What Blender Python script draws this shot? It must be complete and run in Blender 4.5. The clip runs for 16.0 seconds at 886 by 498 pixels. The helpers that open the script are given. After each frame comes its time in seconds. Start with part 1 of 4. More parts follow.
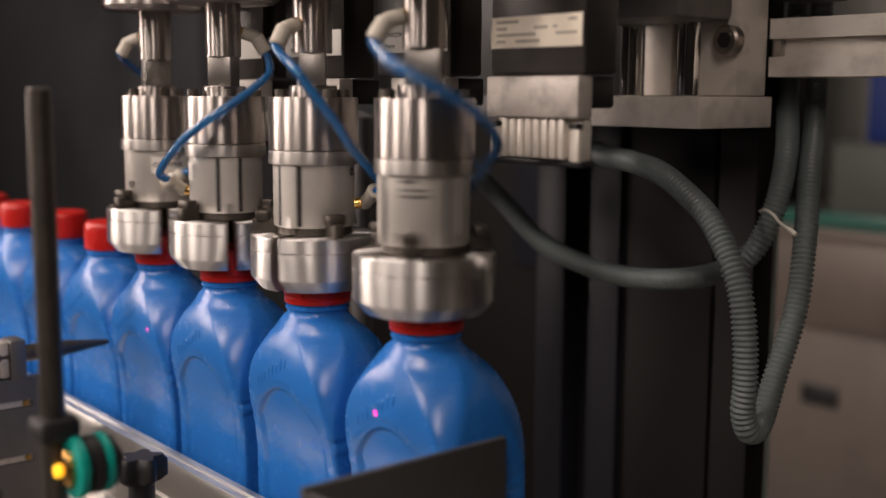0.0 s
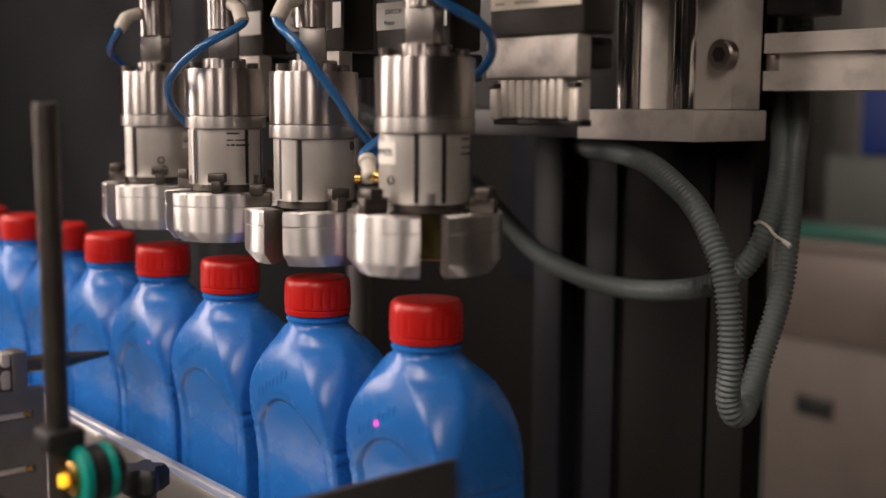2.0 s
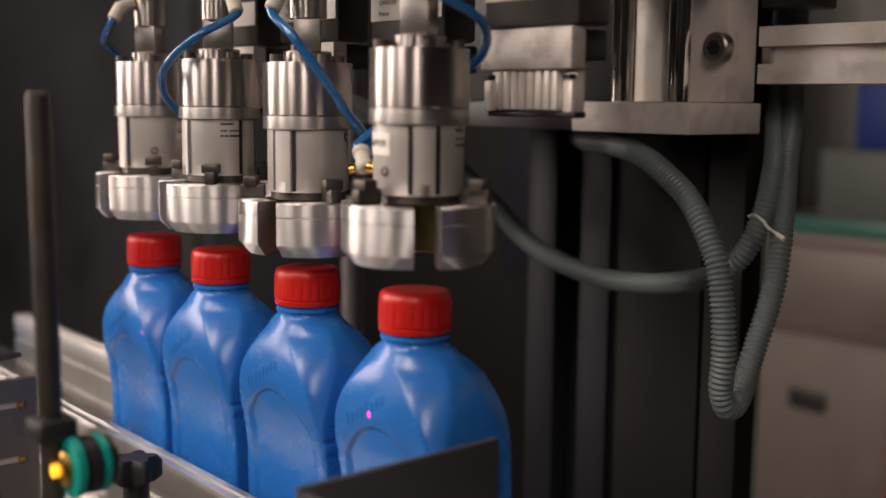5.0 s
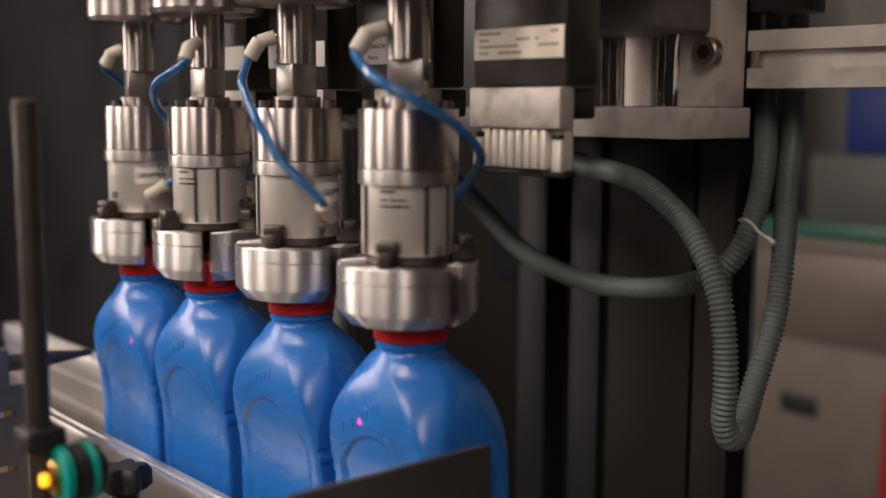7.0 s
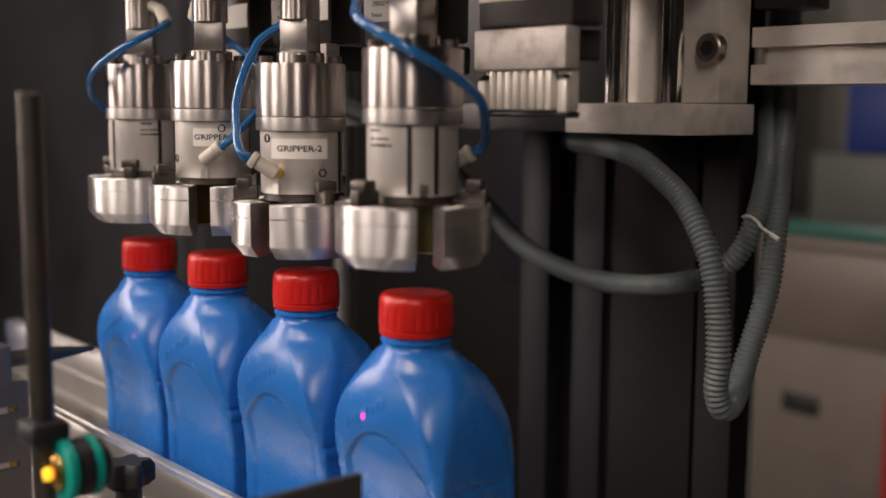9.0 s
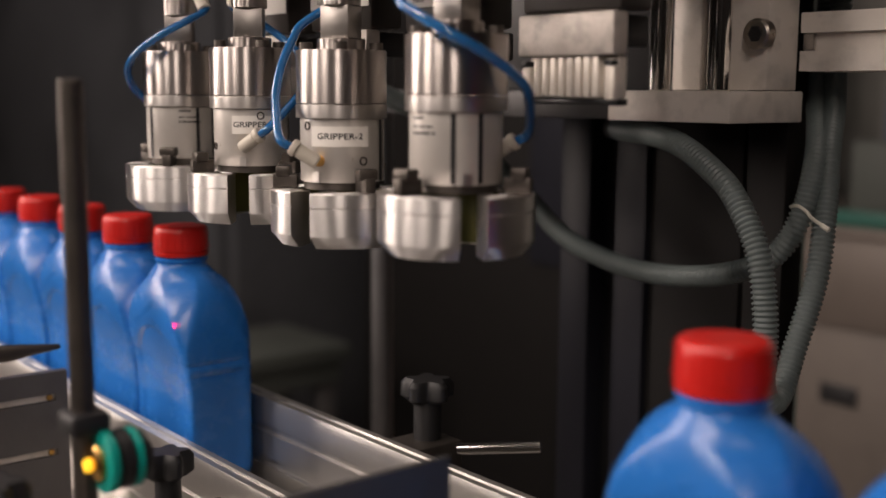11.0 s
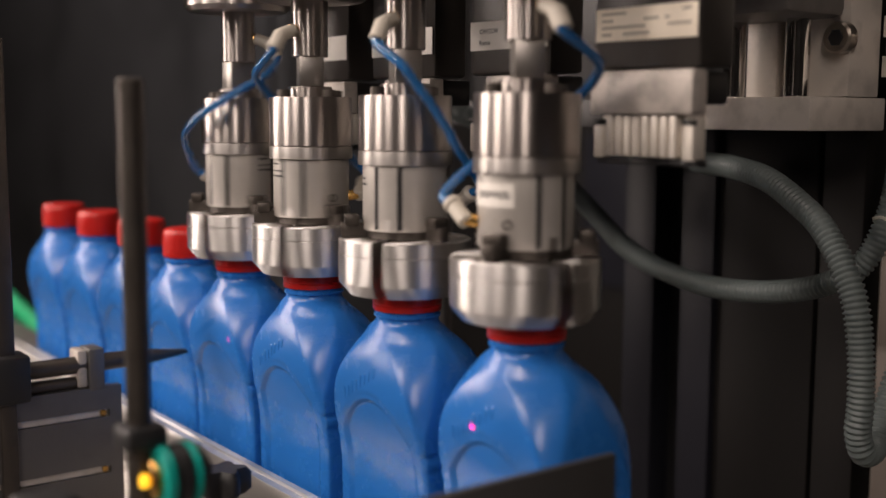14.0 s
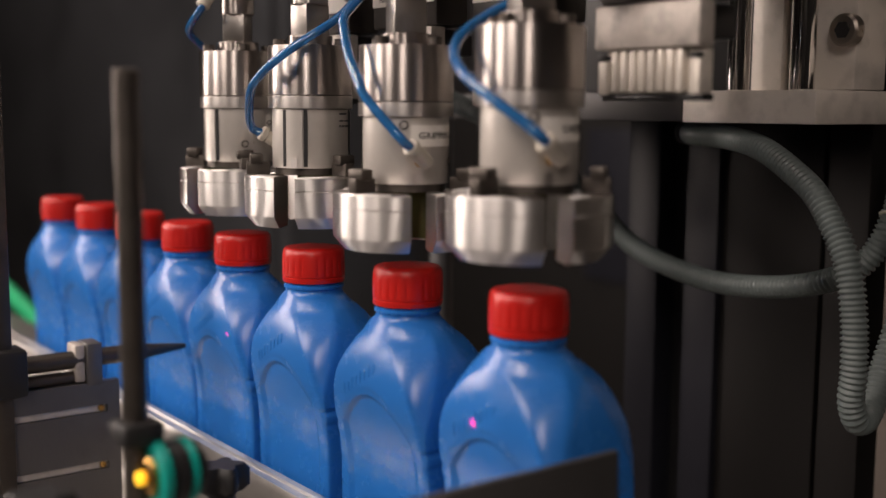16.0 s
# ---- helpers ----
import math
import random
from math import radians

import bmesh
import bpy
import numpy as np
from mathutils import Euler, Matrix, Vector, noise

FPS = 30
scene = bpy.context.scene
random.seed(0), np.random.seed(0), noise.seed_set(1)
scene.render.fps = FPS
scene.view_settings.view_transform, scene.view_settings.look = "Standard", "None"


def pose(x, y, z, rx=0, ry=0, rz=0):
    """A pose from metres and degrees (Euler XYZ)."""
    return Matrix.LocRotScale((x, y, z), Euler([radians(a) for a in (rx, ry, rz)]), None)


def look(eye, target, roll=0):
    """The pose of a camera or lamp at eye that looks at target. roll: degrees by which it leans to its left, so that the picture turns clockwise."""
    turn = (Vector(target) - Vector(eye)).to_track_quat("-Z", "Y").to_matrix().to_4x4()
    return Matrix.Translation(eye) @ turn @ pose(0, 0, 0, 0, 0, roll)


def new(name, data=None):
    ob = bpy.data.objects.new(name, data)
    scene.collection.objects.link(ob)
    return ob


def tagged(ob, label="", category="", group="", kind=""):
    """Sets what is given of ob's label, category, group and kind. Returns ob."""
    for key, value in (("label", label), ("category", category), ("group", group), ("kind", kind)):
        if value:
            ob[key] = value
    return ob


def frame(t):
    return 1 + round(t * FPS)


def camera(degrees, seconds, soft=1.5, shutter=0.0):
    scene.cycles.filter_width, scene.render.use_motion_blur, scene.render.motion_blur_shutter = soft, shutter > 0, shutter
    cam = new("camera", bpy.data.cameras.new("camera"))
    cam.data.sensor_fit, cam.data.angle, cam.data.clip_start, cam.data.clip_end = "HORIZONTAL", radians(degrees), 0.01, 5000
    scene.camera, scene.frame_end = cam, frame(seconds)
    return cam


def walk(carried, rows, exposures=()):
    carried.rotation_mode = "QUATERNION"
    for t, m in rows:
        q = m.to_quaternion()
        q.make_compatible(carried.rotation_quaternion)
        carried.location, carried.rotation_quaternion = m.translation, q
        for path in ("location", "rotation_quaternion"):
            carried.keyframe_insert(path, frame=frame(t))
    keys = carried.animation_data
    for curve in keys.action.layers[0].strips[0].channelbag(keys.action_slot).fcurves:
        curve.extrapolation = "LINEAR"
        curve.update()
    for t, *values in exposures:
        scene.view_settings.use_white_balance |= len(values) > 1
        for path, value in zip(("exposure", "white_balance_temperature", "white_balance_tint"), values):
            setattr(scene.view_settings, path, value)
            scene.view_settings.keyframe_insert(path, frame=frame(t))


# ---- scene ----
cam = camera(42.8, 16.0, soft=1.5, shutter=0.35)
PATH = [
    (0, (0.464, -0.375, 0.305), (-1.056, 0.896, 0.034), 0.3),
    (0.5, (0.465, -0.377, 0.305), (-1.053, 0.899, 0.039), 0.2),
    (1, (0.467, -0.379, 0.305), (-1.046, 0.904, 0.05), 0.2),
    (1.5, (0.468, -0.381, 0.305), (-1.049, 0.898, 0.054), 0.3),
    (2, (0.468, -0.382, 0.306), (-1.048, 0.898, 0.056), 0.3),
    (2.5, (0.468, -0.382, 0.306), (-1.053, 0.892, 0.058), 0.4),
    (3, (0.469, -0.384, 0.306), (-1.05, 0.893, 0.054), 0.4),
    (3.5, (0.468, -0.382, 0.306), (-1.049, 0.895, 0.049), 0.4),
    (6, (0.468, -0.381, 0.305), (-1.033, 0.916, 0.047), 0.5),
    (6.5, (0.467, -0.38, 0.305), (-1.029, 0.923, 0.055), 0.3),
    (7, (0.467, -0.38, 0.305), (-1.032, 0.919, 0.053), 0.3),
    (7.5, (0.468, -0.381, 0.305), (-1.032, 0.918, 0.053), 0.4),
    (8, (0.467, -0.381, 0.305), (-1.032, 0.918, 0.051), 0.4),
    (10.5, (0.458, -0.381, 0.297), (-1.051, 0.908, 0.054), 0.1),
    (11, (0.453, -0.379, 0.302), (-1.08, 0.876, 0.028), 0.4),
    (11.5, (0.454, -0.387, 0.305), (-1.082, 0.858, 0.006), 0.9),
    (12, (0.442, -0.376, 0.297), (-1.105, 0.859, 0.013), 0.4),
    (12.5, (0.433, -0.37, 0.297), (-1.121, 0.857, 0.019), 0.6),
    (13, (0.427, -0.37, 0.302), (-1.134, 0.847, 0.014), 0.8),
    (13.5, (0.427, -0.369, 0.293), (-1.157, 0.828, 0.046), 0.3),
    (14, (0.427, -0.372, 0.292), (-1.162, 0.82, 0.057), 0.3),
    (14.5, (0.427, -0.371, 0.293), (-1.165, 0.816, 0.053), 0.3),
    (15, (0.425, -0.371, 0.294), (-1.162, 0.821, 0.05), 0.5),
    (15.5, (0.423, -0.369, 0.291), (-1.165, 0.822, 0.052), 0.4),
    (16, (0.421, -0.367, 0.291), (-1.169, 0.822, 0.046), 0.4),
]
walk(cam, [(t, look(eye, target, roll)) for t, eye, target, roll in PATH])
cam.data.dof.use_dof = True
cam.data.dof.focus_distance = 0.705
cam.data.dof.aperture_fstop = 4.0

# ---- world and light ----
world = bpy.data.worlds.new("hall_air")
scene.world = world
world.use_nodes = True
world.node_tree.nodes["Background"].inputs[0].default_value = (0.9, 0.95, 1.0, 1)
world.node_tree.nodes["Background"].inputs[1].default_value = 0.03
scene.view_settings.exposure = 0.0


def area_lamp(name, eye, target, sx, sy, watts, colour):
    d = bpy.data.lights.new(name, "AREA")
    d.shape, d.size, d.size_y, d.energy, d.color = "RECTANGLE", sx, sy, watts, colour
    ob = new(name, d)
    ob.matrix_world = look(eye, target)
    return ob


WARM = (1.0, 0.84, 0.755)
# Unseen area lamps, placed to give the sheens and highlights; three are plain fills.
UNSEEN_LAMPS = [((-2.0, -1.3, 1.15), (-0.2, 0, 0.2), 0.6, 2.0, 50),
              ((-0.75, -2.0, 1.35), (-0.05, 0.1, 0.25), 0.3, 1.4, 28),
              # added fill that brightens the slide bracket and conduits
              ((1.9, -1.9, 1.7), (0.05, 0.2, 0.3), 0.35, 1.4, 23),
              ((0.1, -1.75, 1.75), (-0.2, 0, 0.2), 0.4, 0.6, 18),
              ((-0.3, 0.3, 2.9), (-0.3, 0.25, 0), 1.2, 1.2, 9),
              # two added fills that brighten the cabinet and the bench background
              ((-3.6, 0.0, 2.4), (-4.2, 1.4, 0.1), 0.4, 1.4, 22),
              ((-0.4, 1.15, 2.3), (-0.75, 2.3, 0.1), 0.4, 1.2, 1.5)]
for eye, aim, sx, sy, watts in UNSEEN_LAMPS:
    area_lamp("unseen_lamp", eye, aim, sx, sy, watts, WARM)


# ---- materials ----
def material(name, colour, rough=0.5, metal=0.0, grain=60.0, vary=0.12, bump=0.05, stretch=(1, 1, 1), spots=0.0,
             glow=0.0, transmission=0.0, coat=0.0, aniso=0.0, turned=False, per_object=0.0, rough_vary=0.1, depth=0.0005):
    m = bpy.data.materials.new(name)
    m.use_nodes = True
    nt = m.node_tree
    n, l = nt.nodes, nt.links
    b = n["Principled BSDF"]
    b.inputs["Metallic"].default_value = metal
    b.inputs["Transmission Weight"].default_value = transmission
    b.inputs["Coat Weight"].default_value = coat
    b.inputs["Anisotropic"].default_value = aniso
    co = n.new("ShaderNodeTexCoord")
    mp = n.new("ShaderNodeMapping")
    mp.inputs["Scale"].default_value = stretch
    l.new(co.outputs["Object"], mp.inputs["Vector"])
    fine = n.new("ShaderNodeTexNoise")
    fine.inputs["Scale"].default_value = grain * 8
    fine.inputs["Detail"].default_value = 4
    l.new(mp.outputs["Vector"], fine.inputs["Vector"])
    wide = n.new("ShaderNodeTexNoise")
    wide.inputs["Scale"].default_value = grain
    wide.inputs["Detail"].default_value = 3
    l.new(co.outputs["Object"], wide.inputs["Vector"])
    mix = n.new("ShaderNodeMix")
    mix.data_type = "RGBA"
    dark = tuple(c * (1 - vary) for c in colour)
    light = tuple(min(1, c * (1 + vary)) for c in colour)
    mix.inputs["A"].default_value = (*dark, 1)
    mix.inputs["B"].default_value = (*light, 1)
    add = n.new("ShaderNodeMath")
    add.operation = "MULTIPLY_ADD"
    l.new(fine.outputs["Fac"], add.inputs[0])
    add.inputs[1].default_value = 0.5
    half = n.new("ShaderNodeMath")
    half.operation = "MULTIPLY"
    half.inputs[1].default_value = 0.5
    l.new(wide.outputs["Fac"], half.inputs[0])
    l.new(half.outputs[0], add.inputs[2])
    l.new(add.outputs[0], mix.inputs["Factor"])
    out = mix.outputs["Result"]
    if spots:
        sp = n.new("ShaderNodeTexNoise")
        sp.inputs["Scale"].default_value = grain * 1.1
        sp.inputs["Detail"].default_value = 6
        l.new(co.outputs["Object"], sp.inputs["Vector"])
        ramp = n.new("ShaderNodeValToRGB")
        ramp.color_ramp.elements[0].position = 0.5
        ramp.color_ramp.elements[1].position = 0.72
        l.new(sp.outputs["Fac"], ramp.inputs["Fac"])
        sc = n.new("ShaderNodeMath")
        sc.operation = "MULTIPLY"
        sc.inputs[1].default_value = spots
        l.new(ramp.outputs["Color"], sc.inputs[0])
        st = n.new("ShaderNodeMix")
        st.data_type = "RGBA"
        l.new(out, st.inputs["A"])
        st.inputs["B"].default_value = (*(c * 0.35 for c in colour), 1)
        l.new(sc.outputs[0], st.inputs["Factor"])
        out = st.outputs["Result"]
    if per_object:
        info = n.new("ShaderNodeObjectInfo")
        hsv = n.new("ShaderNodeHueSaturation")
        rng = n.new("ShaderNodeMapRange")
        rng.inputs["To Min"].default_value = 1 - per_object
        rng.inputs["To Max"].default_value = 1 + per_object
        l.new(info.outputs["Random"], rng.inputs["Value"])
        l.new(rng.outputs["Result"], hsv.inputs["Value"])
        l.new(out, hsv.inputs["Color"])
        out = hsv.outputs["Color"]
    l.new(out, b.inputs["Base Color"])
    rr = n.new("ShaderNodeMapRange")
    rr.inputs["To Min"].default_value = max(0.02, rough - rough_vary)
    rr.inputs["To Max"].default_value = min(1, rough + rough_vary)
    l.new(add.outputs[0], rr.inputs["Value"])
    l.new(rr.outputs["Result"], b.inputs["Roughness"])
    if bump:
        bp = n.new("ShaderNodeBump")
        bp.inputs["Strength"].default_value = bump
        bp.inputs["Distance"].default_value = depth
        l.new(fine.outputs["Fac"], bp.inputs["Height"])
        l.new(bp.outputs["Normal"], b.inputs["Normal"])
    if turned:
        tg = n.new("ShaderNodeTangent")
        tg.direction_type, tg.axis = "RADIAL", "Z"
        l.new(tg.outputs["Tangent"], b.inputs["Tangent"])
        b.inputs["Anisotropic Rotation"].default_value = 0.25
    if glow:
        b.inputs["Emission Color"].default_value = (*colour, 1)
        b.inputs["Emission Strength"].default_value = glow
    return m


STEEL = material("turned_steel", (0.38, 0.35, 0.33), 0.36, 1.0, 40, 0.06, 0.03, (1, 1, 12), rough_vary=0.03, aniso=0.93, turned=True)
COLLAR = material("satin_steel_ring", (0.55, 0.525, 0.5), 0.46, 1.0, 40, 0.06, 0.03, (1, 1, 10), rough_vary=0.03, aniso=0.85, turned=True)
ALU = material("turned_aluminium", (0.72, 0.7, 0.68), 0.44, 1.0, 45, 0.1, 0.06, (1, 1, 10), spots=0.15, rough_vary=0.05, aniso=0.93, turned=True)
ALU_EDGE = material("milled_aluminium", (0.33, 0.31, 0.29), 0.38, 1.0, 50, 0.15, 0.08, (8, 1, 1), spots=0.2)
ANODISED = material("grey_anodised_aluminium", (0.6, 0.57, 0.53), 0.42, 0.55, 70, 0.05, 0.03, spots=0.08)
PROFILE = material("conveyor_aluminium", (0.62, 0.6, 0.57), 0.36, 0.9, 25, 0.1, 0.05, (0.2, 8, 8), spots=0.2)
PLATE = material("brushed_steel_plate", (0.7, 0.65, 0.59), 0.42, 0.22, 60, 0.12, 0.08, (1, 1, 14), spots=0.3)
PLATE_DARK = material("dark_steel_plate", (0.17, 0.165, 0.165), 0.45, 0.7, 18, 0.15, 0.06, (1, 8, 1), spots=0.3)
GUARD = material("grey_gate_steel", (0.07, 0.068, 0.068), 0.5, 0.4, 20, 0.12, 0.05, spots=0.3)
CHROME = material("polished_rod", (0.75, 0.73, 0.7), 0.1, 1.0, 60, 0.03, 0.0, rough_vary=0.04)
BLACK = material("black_paint", (0.012, 0.012, 0.013), 0.42, 0.0, 40, 0.3, 0.05)
MOTOR = material("black_motor_housing", (0.04, 0.036, 0.033), 0.32, 0.3, 30, 0.35, 0.05, (1, 1, 10), spots=0.2)
CAST = material("cast_light_alloy", (0.5, 0.46, 0.42), 0.5, 0.3, 60, 0.3, 0.25, spots=0.7)
SLIDE = material("grey_slide_casting", (0.17, 0.16, 0.152), 0.45, 0.35, 40, 0.2, 0.08, spots=0.3)
RIB = material("ribbed_connector_alloy", (0.75, 0.7, 0.63), 0.45, 0.3, 60, 0.12, 0.1, spots=0.25)
DARK_STEEL = material("blackened_steel", (0.1, 0.088, 0.078), 0.42, 0.8, 60, 0.2, 0.08, spots=0.3)
BOLT = material("worn_bolt_steel", (0.36, 0.32, 0.28), 0.3, 0.95, 80, 0.15, 0.05)
LINER = material("olive_rubber_liner", (0.09, 0.085, 0.012), 0.6, 0.0, 60, 0.2, 0.1)
BLUE = material("blue_bottle_plastic", (0.02, 0.15, 0.5), 0.27, 0.0, 12, 0.05, 0.025, per_object=0.04, rough_vary=0.07, depth=0.0004)
RED = material("red_cap_plastic", (0.5, 0.011, 0.008), 0.34, 0.0, 60, 0.08, 0.04, per_object=0.05, rough_vary=0.08)
HOSE_BLUE = material("blue_air_hose", (0.03, 0.19, 0.5), 0.14, 0.0, 60, 0.1, 0.0, transmission=0.5, coat=0.5)
FITTING = material("ivory_fitting_plastic", (0.52, 0.48, 0.41), 0.5, 0.0, 80, 0.08, 0.05, spots=0.1)
BRASS = material("brass_thread", (0.75, 0.45, 0.14), 0.25, 1.0, 80, 0.1, 0.05)
PAPER = material("white_label", (0.78, 0.75, 0.7), 0.55, 0.0, 60, 0.04, 0.0, spots=0.06)
CREAM = material("cream_motor_label", (0.85, 0.77, 0.64), 0.5, 0.0, 40, 0.05, 0.0, spots=0.12)
INK = material("label_ink", (0.03, 0.03, 0.03), 0.6, 0.0, 80, 0.1, 0.0)
INK_SOFT = material("faded_label_ink", (0.42, 0.38, 0.31), 0.6, 0.0, 80, 0.1, 0.0)
CONDUIT = material("grey_conduit_plastic", (0.14, 0.168, 0.166), 0.42, 0.0, 40, 0.12, 0.05, spots=0.15)
TIE = material("pale_cable_tie", (0.55, 0.53, 0.46), 0.5, 0.0, 60, 0.05, 0.0)
TEAL = material("teal_sensor_ring", (0.0, 0.3, 0.25), 0.4, 0.0, 60, 0.08, 0.02)
AMBER = material("amber_indicator", (1.0, 0.55, 0.03), 0.4, 0.0, 60, 0.05, 0.0, glow=1.2)
RUBBER = material("black_plastic", (0.014, 0.014, 0.015), 0.48, 0.0, 60, 0.25, 0.08)
BELT = material("grey_belt_plastic", (0.42, 0.41, 0.38), 0.42, 0.0, 18, 0.12, 0.05, (0.3, 8, 1), spots=0.3)
# The hall's dimness is put into this near-black wall and ceiling colour.
WALL = material("dimmed_hall_wall", (0.05, 0.048, 0.047), 0.8, 0.0, 2, 0.2, 0.05, spots=0.3)
FLOOR = material("hall_floor_paint", (0.16, 0.15, 0.14), 0.5, 0.0, 3, 0.2, 0.05, spots=0.4)
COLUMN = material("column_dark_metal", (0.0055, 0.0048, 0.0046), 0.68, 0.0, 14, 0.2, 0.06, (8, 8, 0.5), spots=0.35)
# The blue in this base colour imitates a bluish reflection on the column strips.
COLUMN_EDGE = material("column_edge_sheen_tint", (0.012, 0.0125, 0.018), 0.48, 0.0, 14, 0.2, 0.08, (8, 8, 0.5), spots=0.3)
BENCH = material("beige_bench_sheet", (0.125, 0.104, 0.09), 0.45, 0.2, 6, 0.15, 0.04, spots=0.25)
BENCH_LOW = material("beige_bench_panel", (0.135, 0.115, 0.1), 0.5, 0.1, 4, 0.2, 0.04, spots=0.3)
RED_PAINT = material("red_machine_paint", (0.3, 0.02, 0.015), 0.4, 0.0, 8, 0.15, 0.04, spots=0.2)
# A pale green with the dim light of the background put into it.
PALE = material("dimmed_pale_green_sheet", (0.062, 0.069, 0.062), 0.5, 0.0, 6, 0.1, 0.04)
PALE_POST = material("pale_green_post_paint", (0.24, 0.28, 0.255), 0.45, 0.0, 12, 0.12, 0.04, spots=0.2)
NAVY = material("navy_crate_plastic", (0.006, 0.02, 0.12), 0.45, 0.0, 10, 0.15, 0.05)
GLASS_EDGE = material("green_glass_edge", (0.02, 0.085, 0.068), 0.3, 0.0, 10, 0.1, 0.0)
GREEN = material("green_air_hose", (0.02, 0.4, 0.17), 0.35, 0.0, 30, 0.1, 0.0)
GREYBOX = material("grey_hood_paint", (0.25, 0.245, 0.225), 0.5, 0.0, 5, 0.15, 0.04, spots=0.25)
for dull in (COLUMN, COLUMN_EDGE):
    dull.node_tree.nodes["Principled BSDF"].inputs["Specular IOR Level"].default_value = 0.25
# Blotches stand for scuffs and for mottled reflections painted into the grey.
CABINET = material("cabinet_grey_with_reflections", (0.058, 0.06, 0.066), 0.42, 0.0, 2.5, 0.35, 0.04, spots=0.55)


# ---- mesh helpers ----
def mesh_of(name, bm, mat, smooth=True, angle=35):
    bmesh.ops.recalc_face_normals(bm, faces=bm.faces)
    me = bpy.data.meshes.new(name)
    for f in bm.faces:
        f.smooth = smooth
    for e in bm.edges:
        if len(e.link_faces) == 2 and e.calc_face_angle(0) > radians(angle):
            e.smooth = False
    bm.to_mesh(me)
    bm.free()
    me.materials.append(mat)
    return me


def part(name, bm, mat, parent=None, label="", m=None, angle=35):
    ob = new(name, mesh_of(name, bm, mat, angle=angle))
    ob.parent = parent
    if m is not None:
        ob.matrix_basis = m
    if label:
        ob["label"] = label
    return ob


def thing(name, label, category, group="", kind="", m=None):
    ob = new(name)
    if m is not None:
        ob.matrix_basis = m
    return tagged(ob, label, category, group, kind)


def box(x0, x1, y0, y1, z0, z1, bevel=0.0, bm=None):
    out = bm or bmesh.new()
    r = bmesh.ops.create_cube(out, size=1.0)
    vs = r["verts"]
    bmesh.ops.transform(out, matrix=Matrix.Translation(((x0 + x1) / 2, (y0 + y1) / 2, (z0 + z1) / 2))
                        @ Matrix.Diagonal((x1 - x0, y1 - y0, z1 - z0, 1)), verts=vs)
    if bevel:
        es = list({e for v in vs for e in v.link_edges})
        bmesh.ops.bevel(out, geom=es, offset=bevel, segments=2, affect="EDGES", profile=0.5)
    return out


def lathe(profile, seg=48, a0=0.0, a1=360.0, bm=None, m=None):
    """A body turned round z from (radius, height) pairs; an arc of it is closed by flat sides."""
    out = bm or bmesh.new()
    full = a1 - a0 >= 359.9
    n = seg if full else seg + 1
    rings = []
    for i in range(n):
        a = radians(a0 + (a1 - a0) * i / seg)
        ring = []
        for r, z in profile:
            p = Vector((r * math.cos(a), r * math.sin(a), z))
            ring.append(out.verts.new(m @ p if m else p))
        rings.append(ring)
    for i in range(n if full else n - 1):
        a, b = rings[i], rings[(i + 1) % n]
        for j in range(len(profile) - 1):
            out.faces.new((a[j], b[j], b[j + 1], a[j + 1]))
    if full:
        if profile[0][0] > 1e-6:
            out.faces.new([r[0] for r in rings][::-1])
        if profile[-1][0] > 1e-6:
            out.faces.new([r[-1] for r in rings])
    return out


def rod(p, q, r, seg=20, bm=None, bevel=0.0):
    p, q = Vector(p), Vector(q)
    d = q - p
    m = Matrix.Translation(p) @ d.to_track_quat("Z", "Y").to_matrix().to_4x4()
    h = d.length
    c = bevel or r * 0.08
    return lathe([(r - c, 0), (r, c), (r, h - c), (r - c, h)], seg, bm=bm, m=m)


def smooth_path(points, steps):
    """Catmull-Rom through the points."""
    pts = [Vector(p) for p in points]
    pts = [2 * pts[0] - pts[1]] + pts + [2 * pts[-1] - pts[-2]]
    out = []
    for i in range(1, len(pts) - 2):
        a, b, c, d = pts[i - 1:i + 3]
        for k in range(steps):
            t = k / steps
            out.append(0.5 * (2 * b + (c - a) * t + (2 * a - 5 * b + 4 * c - d) * t * t + (3 * b - a - 3 * c + d) * t ** 3))
    out.append(pts[-2])
    return out


def evenly(path, step):
    out, left = [path[0].copy()], step
    for a, b in zip(path, path[1:]):
        d = (b - a).length
        pos = 0.0
        while d - pos >= left:
            pos += left
            out.append(a.lerp(b, pos / d))
            left = step
        left -= d - pos
    return out


def tube(path, radius, seg=12, bm=None):
    """A tube along a path; radius is a number or a function of the ring's index."""
    out = bm or bmesh.new()
    up, rings = None, []
    for i, p in enumerate(path):
        d = (path[min(i + 1, len(path) - 1)] - path[max(i - 1, 0)]).normalized()
        if up is None:
            up = d.orthogonal().normalized()
        up = (up - d * up.dot(d)).normalized()
        side = d.cross(up)
        r = radius(i) if callable(radius) else radius
        rings.append([out.verts.new(p + r * (math.cos(k * 2 * math.pi / seg) * up + math.sin(k * 2 * math.pi / seg) * side)) for k in range(seg)])
    for a, b in zip(rings, rings[1:]):
        for k in range(seg):
            out.faces.new((a[k], a[(k + 1) % seg], b[(k + 1) % seg], b[k]))
    out.faces.new(rings[0][::-1])
    out.faces.new(rings[-1])
    return out


